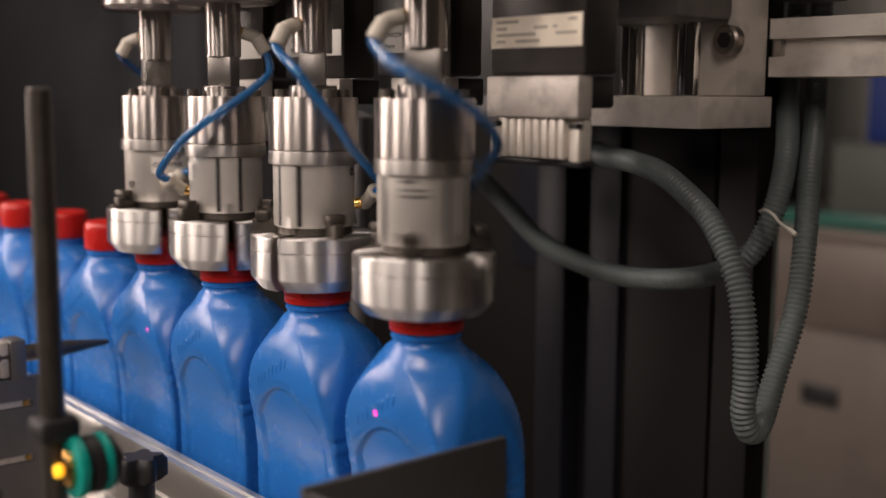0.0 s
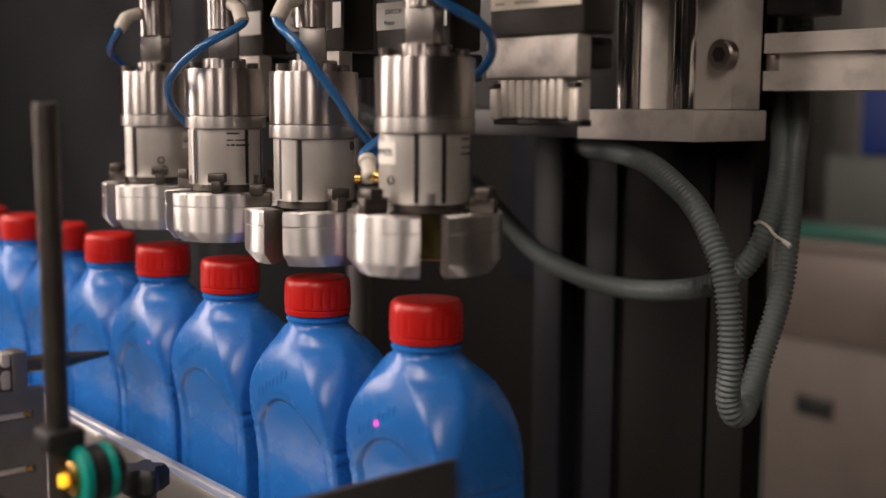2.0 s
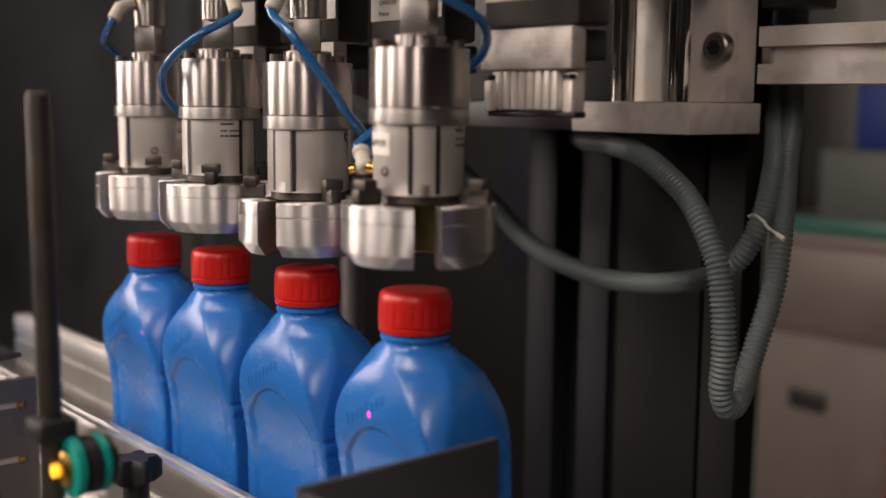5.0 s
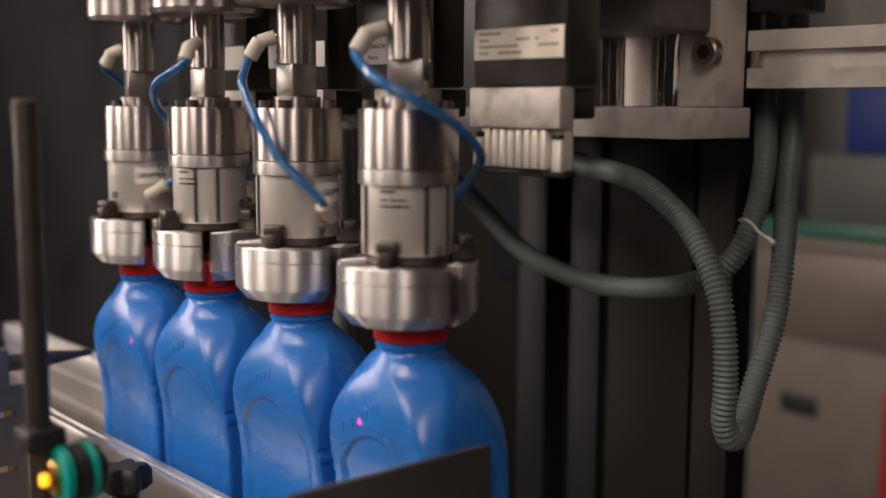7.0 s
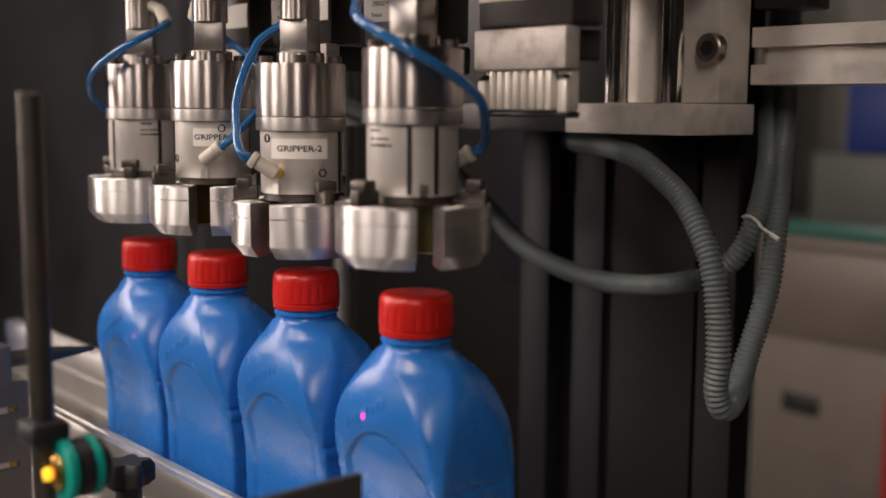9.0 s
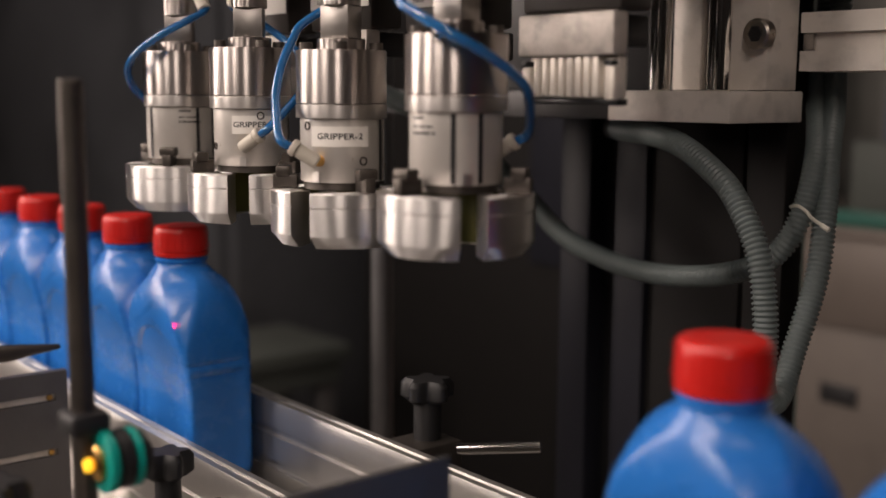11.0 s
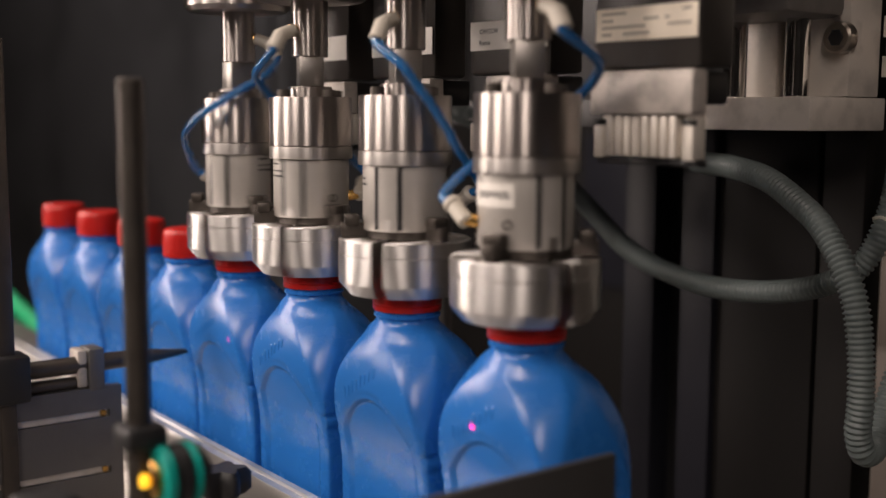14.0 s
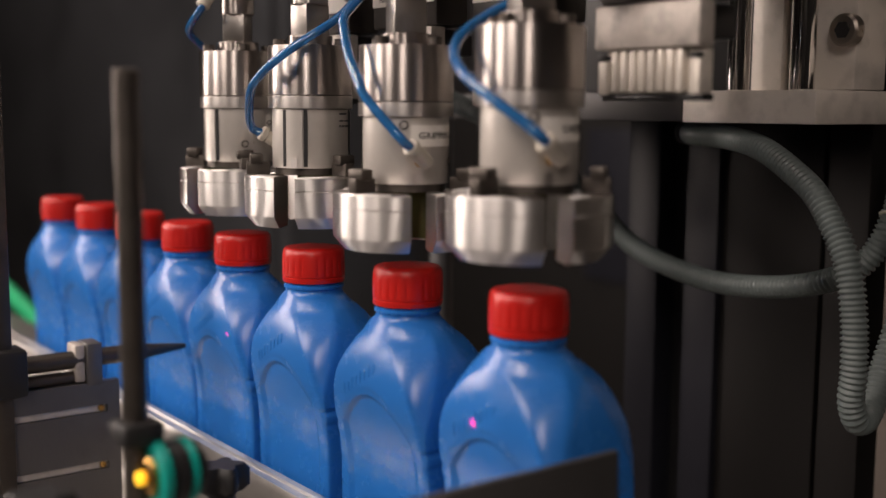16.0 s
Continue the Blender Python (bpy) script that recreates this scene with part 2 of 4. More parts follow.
def text_mesh(words, height):
    """The outline of some words as a flat bmesh in x and y, centred."""
    cu = bpy.data.curves.new("words", "FONT")
    cu.offset = height * 0.02
    cu.body, cu.size, cu.align_x, cu.align_y, cu.resolution_u = words, height, "CENTER", "CENTER", 2
    ob = new("words", cu)
    bpy.context.view_layer.update()
    me = ob.evaluated_get(bpy.context.evaluated_depsgraph_get()).to_mesh()
    bm = bmesh.new()
    bm.from_mesh(me)
    bpy.data.objects.remove(ob)
    bpy.data.curves.remove(cu)
    return bm


# ---- hall ----
def slab(name, x0, x1, y0, y1, z0, z1, mat, label, category):
    ob = new(name, mesh_of(name, box(x0, x1, y0, y1, z0, z1), mat))
    return tagged(ob, label, category, kind="structure")


FZ = -0.88
slab("floor", -7, 6, -4, 6, FZ - 0.1, FZ, FLOOR, "grey painted concrete floor of the factory hall", "floor")
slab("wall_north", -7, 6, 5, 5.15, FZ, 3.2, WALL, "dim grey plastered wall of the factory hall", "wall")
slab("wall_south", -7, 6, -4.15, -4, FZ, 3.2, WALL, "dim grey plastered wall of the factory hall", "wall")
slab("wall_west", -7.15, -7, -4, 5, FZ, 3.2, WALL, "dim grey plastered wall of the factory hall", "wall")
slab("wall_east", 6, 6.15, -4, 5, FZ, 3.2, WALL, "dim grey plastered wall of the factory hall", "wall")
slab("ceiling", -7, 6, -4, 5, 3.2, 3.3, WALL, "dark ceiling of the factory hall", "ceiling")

# ---- conveyor ----
BZ = 0.012
X0, X1 = -3.2, 4.4


def rail_section(h, outer):
    """Cross-section (y, z) of a grooved guide rail, y from the bottle side outwards."""
    w, g = 0.016, 0.0022
    s = [(0, 0), (0, h * 0.24), (g, h * 0.26), (g, h * 0.31), (0, h * 0.33), (0, h * 0.62), (g, h * 0.64), (g, h * 0.69), (0, h * 0.71),
         (0, h * 0.93), (0.0016, h), (0.006, h), (0.0066, h - 0.0016), (0.0092, h - 0.0016), (0.0098, h), (w - 0.0016, h), (w, h * 0.93),
         (w, h * 0.71), (w - g, h * 0.69), (w - g, h * 0.58), (w, h * 0.56), (w, h * 0.3), (w - g, h * 0.28), (w - g, h * 0.18), (w, h * 0.16), (w, 0)]
    return [(outer * y, z) for y, z in s]


def extrude_x(section, x0, x1, y, z):
    bm = bmesh.new()
    a = [bm.verts.new((x0, y + p, z + q)) for p, q in section]
    b = [bm.verts.new((x1, y + p, z + q)) for p, q in section]
    for i in range(len(section)):
        j = (i + 1) % len(section)
        bm.faces.new((a[i], a[j], b[j], b[i]))
    bm.faces.new(a[::-1])
    bm.faces.new(b)
    return bm


conveyor = thing("conveyor", "aluminium bottle conveyor with grooved guide rails and a grey belt", "conveyor")
bm = bmesh.new()
for i in range(4):
    y = -0.034 + i * 0.0172
    box(X0, X1, y + 0.0005, y + 0.0164, BZ - 0.006, BZ, 0.0012, bm)
part("belt", bm, BELT, conveyor, "grey ribbed plastic conveyor belt")
part("bed", box(X0, X1, -0.075, 0.085, -0.085, BZ - 0.008, 0.002), PROFILE, conveyor)
part("guide_rail", extrude_x(rail_section(0.062, -1), X0, X1, -0.0385, 0.004), PROFILE, conveyor, "grooved aluminium guide rail")
part("guide_rail", extrude_x(rail_section(0.068, 1), -0.74, X1, 0.0435, 0.004), PROFILE, conveyor, "grooved aluminium guide rail")
for x in (-2.4, -0.9, 0.9, 2.6):
    for y in (-0.06, 0.07):
        part("leg", box(x - 0.02, x + 0.02, y - 0.018, y + 0.018, FZ, -0.085, 0.002), PLATE, conveyor)


# ---- bottles ----
from mathutils.bvhtree import BVHTree

# height; half width; front and back half depth; where the front and back panels end; where the narrow side begins
BOTTLE = [(0.0000, 0.0440, 0.0190, 0.0292, 0.0340, 0.0385, 0.0150), (0.0040, 0.0466, 0.0205, 0.0328, 0.0395, 0.0420, 0.0225), (0.0100, 0.0474, 0.0198, 0.0336, 0.0410, 0.0432, 0.0262),
          (0.0400, 0.0475, 0.0186, 0.0336, 0.0408, 0.0434, 0.0268), (0.0700, 0.0475, 0.0190, 0.0336, 0.0408, 0.0434, 0.0268), (0.0880, 0.0474, 0.0212, 0.0337, 0.0410, 0.0432, 0.0266),
          (0.1000, 0.0474, 0.0240, 0.0339, 0.0415, 0.0430, 0.0256), (0.1080, 0.0473, 0.0258, 0.0340, 0.0411, 0.0428, 0.0232), (0.1160, 0.0468, 0.0272, 0.0339, 0.0394, 0.0416, 0.0190),
          (0.1240, 0.0459, 0.0280, 0.0333, 0.0362, 0.0396, 0.0158), (0.1320, 0.0442, 0.0280, 0.0321, 0.0312, 0.0362, 0.0128), (0.1400, 0.0413, 0.0270, 0.0300, 0.0245, 0.0315, 0.0104),
          (0.1470, 0.0374, 0.0254, 0.0273, 0.0172, 0.0258, 0.0086), (0.1530, 0.0325, 0.0235, 0.0238, 0.0098, 0.0190, 0.0070), (0.1580, 0.0258, 0.0206, 0.0207, 0.0080, 0.0120, 0.0060),
          (0.1610, 0.0196, 0.0188, 0.0188, 0.0080, 0.0100, 0.0040), (0.1630, 0.0183, 0.0183, 0.0183, 0.0080, 0.0100, 0.0040), (0.1642, 0.0183, 0.0183, 0.0183, 0.0080, 0.0100, 0.0040),
          (0.1648, 0.0194, 0.0194, 0.0194, 0.0080, 0.0100, 0.0040), (0.1662, 0.0194, 0.0194, 0.0194, 0.0080, 0.0100, 0.0040), (0.1668, 0.0183, 0.0183, 0.0183, 0.0080, 0.0100, 0.0040),
          (0.1740, 0.0182, 0.0182, 0.0182, 0.0080, 0.0100, 0.0040)]


def bottle_row(z):
    for p, q in zip(BOTTLE, BOTTLE[1:]):
        if z <= q[0]:
            t = (z - p[0]) / (q[0] - p[0])
            i = BOTTLE.index(p)
            if not 5 < i < 14:
                return [u + (v - u) * t for u, v in zip(p[1:], q[1:])]
            o, r = BOTTLE[i - 1], BOTTLE[i + 2]
            run = q[0] - p[0]
            out = []
            for k in range(1, 7):
                m0, m1 = (q[k] - o[k]) / (q[0] - o[0]) * run, (r[k] - p[k]) / (r[0] - p[0]) * run
                out.append((2 * t ** 3 - 3 * t * t + 1) * p[k] + (t ** 3 - 2 * t * t + t) * m0 + (3 * t * t - 2 * t ** 3) * q[k] + (t ** 3 - t * t) * m1)
            return out
    return list(BOTTLE[-1][1:])


def step(v, lo, hi):
    t = min(1.0, max(0.0, (v - lo) / (hi - lo)))
    return t * t * (3 - 2 * t)


def bottle_ring(z):
    """The outline at height z: a crowned panel in front and behind, joined to the narrow sides by soft corners."""
    w, df, db, xf, xb, ys = bottle_row(z)
    pts = []
    for sy, d, xr in ((-1, df, xf), (1, db, xb)):
        half = [(xr * k / 22, d - 0.0011 * (k / 22) ** 2) for k in range(23)]
        a, b = half[-1], (w - 0.0006, ys * d / 0.0305)
        swell = 0.0006 + 0.0012 * step(z, 0.108, 0.135)
        half += [(a[0] + (b[0] - a[0]) * k / 14, a[1] + (b[1] - a[1]) * k / 14 + swell * math.sin(math.pi * k / 14)) for k in range(1, 15)]
        half += [(w - 0.0006 * (1 - k / 7), b[1] * (1 - k / 7)) for k in range(1, 8)]
        run = [(x, sy * y) for x, y in half]
        left = [(-x, y) for x, y in run]
        pts.append((run, left))
    (fr, fl), (br, bl) = pts
    ring = fr[:-1] + br[::-1][:-1] + bl[:-1] + fl[::-1][:-1]
    for _ in range(3):
        n = len(ring)
        ring = [(ring[i][0] * 0.5 + (ring[i - 1][0] + ring[(i + 1) % n][0]) * 0.25, ring[i][1] * 0.5 + (ring[i - 1][1] + ring[(i + 1) % n][1]) * 0.25) for i in range(n)]
    round_ = step(z, 0.150, 0.161)
    out = []
    for x, y in ring:
        a = math.atan2(y / df, x / w)
        x, y = x + (w * math.cos(a) - x) * round_, y + (df * math.sin(a) - y) * round_
        if abs(y) > 0.6 * df and abs(x) < xf:
            arch = 0.1185 - 19.0 * x * x
            inside = step(arch - z, 0.0, 0.0024) * step(z, 0.012, 0.018) * step(0.0365 - abs(x), 0.0, 0.004)
            ridge = math.exp(-((arch - z + 0.0016) / 0.0018) ** 2) * step(0.036 - abs(x), 0, 0.004)
            line = z - 0.1105 - 0.6 * (x + 0.025)
            shelf = step(line, 0.0, 0.0018) * (1 - step(line, 0.012, 0.02)) * step(0.02 - x, 0, 0.008) if y < 0 else 0
            y -= math.copysign(0.0023 * inside - 0.0007 * ridge - 0.00015 * shelf, y)
        if abs(x) > 0.9 * w and z < 0.12:
            side = step(1 - abs(y) / max(ys, 0.001), 0.0, 0.25)
            groove = math.exp(-((z - 0.0930) / 0.0016) ** 2) + math.exp(-((z - 0.0845) / 0.0016) ** 2)
            x -= math.copysign(side * (0.0014 * groove + 0.0009 * step(0.0845 - z, 0, 0.003) * step(z, 0.008, 0.014)), x)
        out.append(Vector((x, y, z)))
    return out


def bottle_mesh():
    bm = bmesh.new()
    zs = [0, 0.001, 0.002, 0.004, 0.007, 0.010, 0.0125, 0.015, 0.018, 0.026, 0.036, 0.046, 0.056, 0.064, 0.07]
    zs += [0.0725 + 0.00115 * i for i in range(14)] + [0.0893 + 0.0008 * i for i in range(82)]
    zs += [0.1549, 0.1558, 0.157, 0.1582, 0.1592, 0.16, 0.161, 0.162, 0.163, 0.1642, 0.1648, 0.1662, 0.1668, 0.174]
    rings = [[bm.verts.new(p) for p in bottle_ring(z)] for z in zs]
    # soften the run from base to neck
    n = len(rings[0])
    for _ in range(2):
        for i in range(16, len(rings) - 9):
            for k in range(n):
                v = rings[i][k].co
                m = (rings[i - 1][k].co + rings[i + 1][k].co) / 2
                if zs[i] > 0.112:
                    v.x, v.y = v.x * 0.5 + m.x * 0.5, v.y * 0.5 + m.y * 0.5
    for p, q in zip(rings, rings[1:]):
        for i in range(n):
            bm.faces.new((p[i], p[(i + 1) % n], q[(i + 1) % n], q[i]))
    bm.faces.new(rings[0][::-1])
    bm.faces.new(rings[-1])
    return bm


def cap_mesh():
    bm = bmesh.new()
    seg = 120
    prof = [(0.0185, 0.1655, 0), (0.0196, 0.1657, 0), (0.0199, 0.1668, 0), (0.0199, 0.1692, 0), (0.0193, 0.1698, 0), (0.0193, 0.1703, 0), (0.0200, 0.1709, 0),
            (0.0201, 0.1725, 1), (0.0201, 0.1745, 1), (0.0200, 0.1795, 1), (0.0199, 0.1845, 1), (0.0198, 0.1862, 0), (0.0196, 0.1888, 0), (0.0190, 0.1911, 0), (0.0178, 0.1925, 0), (0.0160, 0.1929, 0), (0.008, 0.193, 0)]
    rings = []
    for r, z, ribbed in prof:
        r, z = r * 1.012, 0.1683 + (z - 0.1655) * 0.82
        ring = []
        for i in range(seg):
            cut = 0.0005 if ribbed and i % 5 == 0 and (i // 5) % 6 != 5 else 0.0
            a = 2 * math.pi * i / seg
            ring.append(bm.verts.new(((r - cut) * math.cos(a), (r - cut) * math.sin(a), z)))
        rings.append(ring)
    for p, q in zip(rings, rings[1:]):
        for i in range(seg):
            bm.faces.new((p[i], p[(i + 1) % seg], q[(i + 1) % seg], q[i]))
    bm.faces.new(rings[0][::-1])
    bm.faces.new(rings[-1])
    return bm


def lettering_mesh():
    """Raised bars in the place of the moulded word that slants up across the shoulder."""
    body = bottle_mesh()
    tree = BVHTree.FromBMesh(body)
    bm = bmesh.new()

    def front(x, z):
        return tree.ray_cast(Vector((x, -0.2, z)), Vector((0, 1, 0)))[0].y

    def stroke(x0, z0, x1, z1, half=0.0009):
        d = Vector((x1 - x0, z1 - z0)).normalized()
        prev = None
        for k in range(7):
            t = k / 6
            xx, zz = x0 + (x1 - x0) * t, z0 + (z1 - z0) * t
            rise = 0.0005 if 0 < k < 6 else -0.0003
            quad = []
            for sx, out in ((-1, -0.0003), (-0.6, rise * 0.75), (0, rise), (0.6, rise * 0.75), (1, -0.0003)):
                px, pz = xx - d.y * sx * half, zz + d.x * sx * half
                quad.append(bm.verts.new((px, front(px, pz) - out, pz)))
            if prev:
                for a in range(4):
                    bm.faces.new((prev[a], prev[a + 1], quad[a + 1], quad[a]))
            prev = quad
    for i in range(8):
        x = -0.0262 + i * 0.0046
        z = 0.1136 + 0.55 * (x + 0.025)
        stroke(x, z, x + 0.0005, z + (0.0092, 0.0078)[i % 2])
    body.free()
    return bm


bottle_data, cap_data, letter_data = mesh_of("bottle", bottle_mesh(), BLUE, angle=60), mesh_of("cap", cap_mesh(), RED, angle=40), mesh_of("lettering", lettering_mesh(), BLUE, angle=60)
SLOTS = (0.0, -0.1055, -0.212, -0.3125, -0.407, -0.503, -0.604, -0.703)


def slot_x(u):
    """Place along the conveyor of slot u, counted upstream from the stop."""
    if u <= 0:
        return -0.108 * u
    if u >= 7:
        return SLOTS[7] - 0.098 * (u - 7)
    i = int(u)
    return SLOTS[i] + (SLOTS[i + 1] - SLOTS[i]) * (u - i)


def slot_u(x):
    if x >= 0:
        return -x / 0.108
    if x <= SLOTS[7]:
        return 7 - (x - SLOTS[7]) / 0.098
    i = max(k for k in range(7) if SLOTS[k] >= x)
    return i + (x - SLOTS[i]) / (SLOTS[i + 1] - SLOTS[i])


# The lead bottle of each batch of the row: seconds and place along the conveyor.
LEAD_A = [(0, 0), (2.18, 0), (2.25, 0.013), (2.4, 0.052), (2.6, 0.102), (2.8, 0.152), (3.0, 0.206), (3.5, 0.3305), (3.7, 0.38), (8.2, 1.51), (16, 3.48)]
LEAD_B = [(0, -0.407), (3.36, -0.407), (3.5, -0.381), (3.7, -0.335), (4.3, -0.18), (4.8, -0.045), (5.0, -0.004), (5.1, 0), (8.98, 0), (9.08, 0.012),
          (9.5, 0.122), (10.3, 0.322), (10.5, 0.372), (11, 0.496), (12, 0.744), (16, 1.74)]
LEAD_C = [(0, -0.84), (8.9, -0.84), (9.0, -0.82), (10.3, -0.482), (10.5, -0.432), (11, -0.322), (11.5, -0.213), (12, -0.095), (12.4, -0.022), (12.5, -0.011), (12.6, -0.003), (12.68, 0), (16, 0)]
bottles = []
for lead, count in ((LEAD_A, 4), (LEAD_B, 4), (LEAD_C, 8)):
    for j in range(count):
        b = tagged(new("bottle", bottle_data), "blue plastic oil bottle with a red screw cap on the conveyor", "bottle", "bottles on the conveyor")
        cap = new("cap", cap_data)
        cap.parent = b
        cap["label"] = "red ribbed screw cap"
        word = new("lettering", letter_data)
        word.parent = b
        cap.rotation_euler = (0, 0, 1.3 * j + count)
        bottles.append((b, [(t, pose(slot_x(slot_u(x) + j) + 0.001, 0.001, BZ)) for t, x in lead]))


# ---- capping heads ----
HEADS = [SLOTS[3], SLOTS[2], SLOTS[1], SLOTS[0]]
FACING = (-25.7, -29.3, -33.6, -39.1)
RAISED = (0.0, 0.0, -0.004, 0.0015)
HOSE_SPAN = (230, 210, 135, 240)


def polar(r, a, z):
    return (r * math.cos(radians(a)), r * math.sin(radians(a)), z)


def arc_plate(r, a0, a1, z0, z1, t, seg=14):
    """A thin curved plate on a cylinder."""
    return lathe([(r, z0), (r + t, z0), (r + t, z1), (r, z1), (r, z0)], seg, a0, a1)


def jaw_mesh():
    bm = lathe([(0.0215, 0.2184), (0.0305, 0.2172), (0.0318, 0.2172), (0.0378, 0.2242), (0.038, 0.2249), (0.038, 0.2402), (0.0371, 0.2405), (0.0371, 0.2410), (0.038, 0.2412),
                (0.038, 0.2484), (0.0372, 0.2492), (0.0215, 0.2492)], 26, -55, 55)
    bm.verts.ensure_lookup_table()
    n = 12
    bm.faces.new([bm.verts[i] for i in range(n)])
    last = len(bm.verts) - n
    bm.faces.new([bm.verts[last + i] for i in range(n)][::-1])
    for i in range(26):
        a, b = i * n, (i + 1) * n
        bm.faces.new((bm.verts[a], bm.verts[a + n - 1], bm.verts[b + n - 1], bm.verts[b]))
    return bm


def words_on_cylinder(words, size, r, a, z, wide=1.0):
    bm = text_mesh(words, size)
    for v in bm.verts:
        x, y = v.co.x, v.co.y
        v.co = Vector(polar(r, a + math.degrees(x * wide / r), z + y))
    return bm


def bars_on_cylinder(r, a0, rows):
    bm = bmesh.new()
    for z, h, runs in rows:
        for s, e in runs:
            lathe([(r, z), (r + 0.00012, z), (r + 0.00012, z + h), (r, z + h)], 5, a0 + s, a0 + e, bm=bm)
    return bm


def capping_head(i):
    """One capping station: motor, spindle housing and the turning gripper; its hose may wind either way."""
    hand = -1 if i < 2 else 1
    head = thing("capping_head", "steel capping head with black motor, gripper chuck and blue air hose", "capping machine", "capping heads over the conveyor", m=pose(HEADS[i], 0, RAISED[i]))
    part("spindle_housing", lathe([(0.0125, 0.3905), (0.034, 0.3905), (0.0375, 0.3935), (0.0375, 0.45), (0.03, 0.452), (0.03, 0.52)], 56), STEEL, head, "polished steel spindle housing")
    part("mount_arm", box(-0.03, 0.062, 0.02, 0.052, 0.455, 0.475, 0.003), BLACK, head)
    motor = part("motor", box(-0.005, 0.066, 0.0505, 0.076, 0.3425, 0.56, 0.0025), MOTOR, head, "black servo motor housing")
    part("label", box(-0.0035, 0.0645, 0.0496, 0.0504, 0.3568, 0.3735, 0.0003), CREAM if i == 3 else PAPER, motor, "cream rating label with faded print" if i == 3 else "white rating label with black print")
    bm = bmesh.new()
    for z, runs in ((0.3708, ((0.001, 0.018), (0.055, 0.061))), (0.3673, ((0.001, 0.009), (0.03, 0.04), (0.044, 0.047))), (0.3639, ((0.001, 0.031), (0.046, 0.061))), (0.3604, ((0.001, 0.008), (0.016, 0.034)))):
        for a, b in runs:
            box(a, b, 0.04945, 0.0497, z - 0.0009, z + 0.0007, 0, bm)
    if i < 3:
        for word, x, z in (("CW/CCW", 0.014, 0.3675), ("France", 0.010, 0.361)):
            tb = text_mesh(word, 0.0038)
            bmesh.ops.transform(tb, matrix=pose(x, 0.0494, z, 90, 0, 0), verts=tb.verts)
            part("print", tb, INK, motor)
    else:
        part("print", bm, INK_SOFT, motor)
    part("motor_flange", box(-0.006 if i == 3 else 0.012, 0.0635, 0.0485, 0.060, 0.320, 0.342, 0.0015), CAST, head, "scuffed cast alloy motor flange")
    conn = part("ribbed_connector", box(-0.004, 0.061, 0.056, 0.0625, 0.298, 0.3198, 0.001), RIB, head, "pale ribbed alloy connector")
    for k in range(8):
        x = 0.0045 + k * 0.0061
        part("rib", box(x, x + 0.0043, 0.0505, 0.0565, 0.2985, 0.3195, 0.0012), RIB, conn)
    for x in (-0.0055, 0.0555):
        part("side_clip", box(x, x + 0.0065, 0.0512, 0.0565, 0.2975, 0.3145, 0.001), RIB, conn)
        part("clip_lock", box(x + 0.0006, x + 0.006, 0.0498, 0.055, 0.3148, 0.3175, 0.0006), BLACK, conn)
    part("connector_seat", box(-0.005, 0.062, 0.054, 0.0625, 0.2945, 0.298, 0.0008), BLACK, head)
    part("back_block", box(-0.004, 0.05, 0.0605, 0.092, 0.325, 0.342, 0.002), BLACK, head)
    if i == 3:
        part("slide_block", box(-0.086, 0.004, 0.2, 0.26, 0.3805, 0.46, 0.006), SLIDE, head, "grey slide block on guide rods")
        part("slide_arm", box(-0.06, 0.03, 0.118, 0.205, 0.42, 0.46, 0.003), BLACK, head)

    # the turning part, its fitting at azimuth 0
    g = part("gripper", lathe([(0.0, 0.254), (0.0238, 0.254), (0.0243, 0.2548), (0.0243, 0.2905), (0.0235, 0.291)], 64), ANODISED, head, "grey anodised three-jaw gripper body")
    part("collar", lathe([(0.0235, 0.291), (0.0266, 0.291), (0.0268, 0.2914), (0.0268, 0.2984), (0.0264, 0.2988), (0.0235, 0.2988)], 64), COLLAR, g)
    part("adapter", lathe([(0.0235, 0.2992), (0.0263, 0.2992), (0.0267, 0.2996), (0.0267, 0.3292), (0.0262, 0.33), (0.0, 0.33)], 64), STEEL, g, "turned steel adapter cylinder")
    part("hub", lathe([(0.0, 0.33), (0.0142, 0.33), (0.0142, 0.3362), (0.0136, 0.3368), (0.0, 0.3368)], 40), STEEL, g)
    part("square_neck", box(-0.0078, 0.0078, -0.0095, 0.0095, 0.3366, 0.356, 0.0008), ALU_EDGE, g)
    part("shaft", lathe([(0.0, 0.3555), (0.011, 0.3555), (0.0116, 0.356), (0.0116, 0.392), (0.0, 0.392)], 36), STEEL, g)
    for a in (30, 120, 210, 300):
        part("bolt", lathe([(0, 0.33), (0.0041, 0.33), (0.0041, 0.3342), (0.0037, 0.3346), (0.0021, 0.3346), (0.0021, 0.3322), (0, 0.3322)], 16, m=pose(*polar(0.0205, a, 0))), DARK_STEEL, g)
    for a in (-125, 115):
        for d in (-17, 17):
            part("slot", arc_plate(0.0244, a + d - 2.8, a + d + 2.8, 0.255, 0.2902, 0.00025, 3), BLACK, g)
        part("strip", arc_plate(0.0243, a - 12.5, a + 12.5, 0.2541, 0.2902, 0.0008, 6), ANODISED, g)
    for a in (-5, 115, 235):
        part("notch", arc_plate(0.0251, a - 5, a + 5, 0.2541, 0.2602, 0.0003, 4), COLLAR, g)
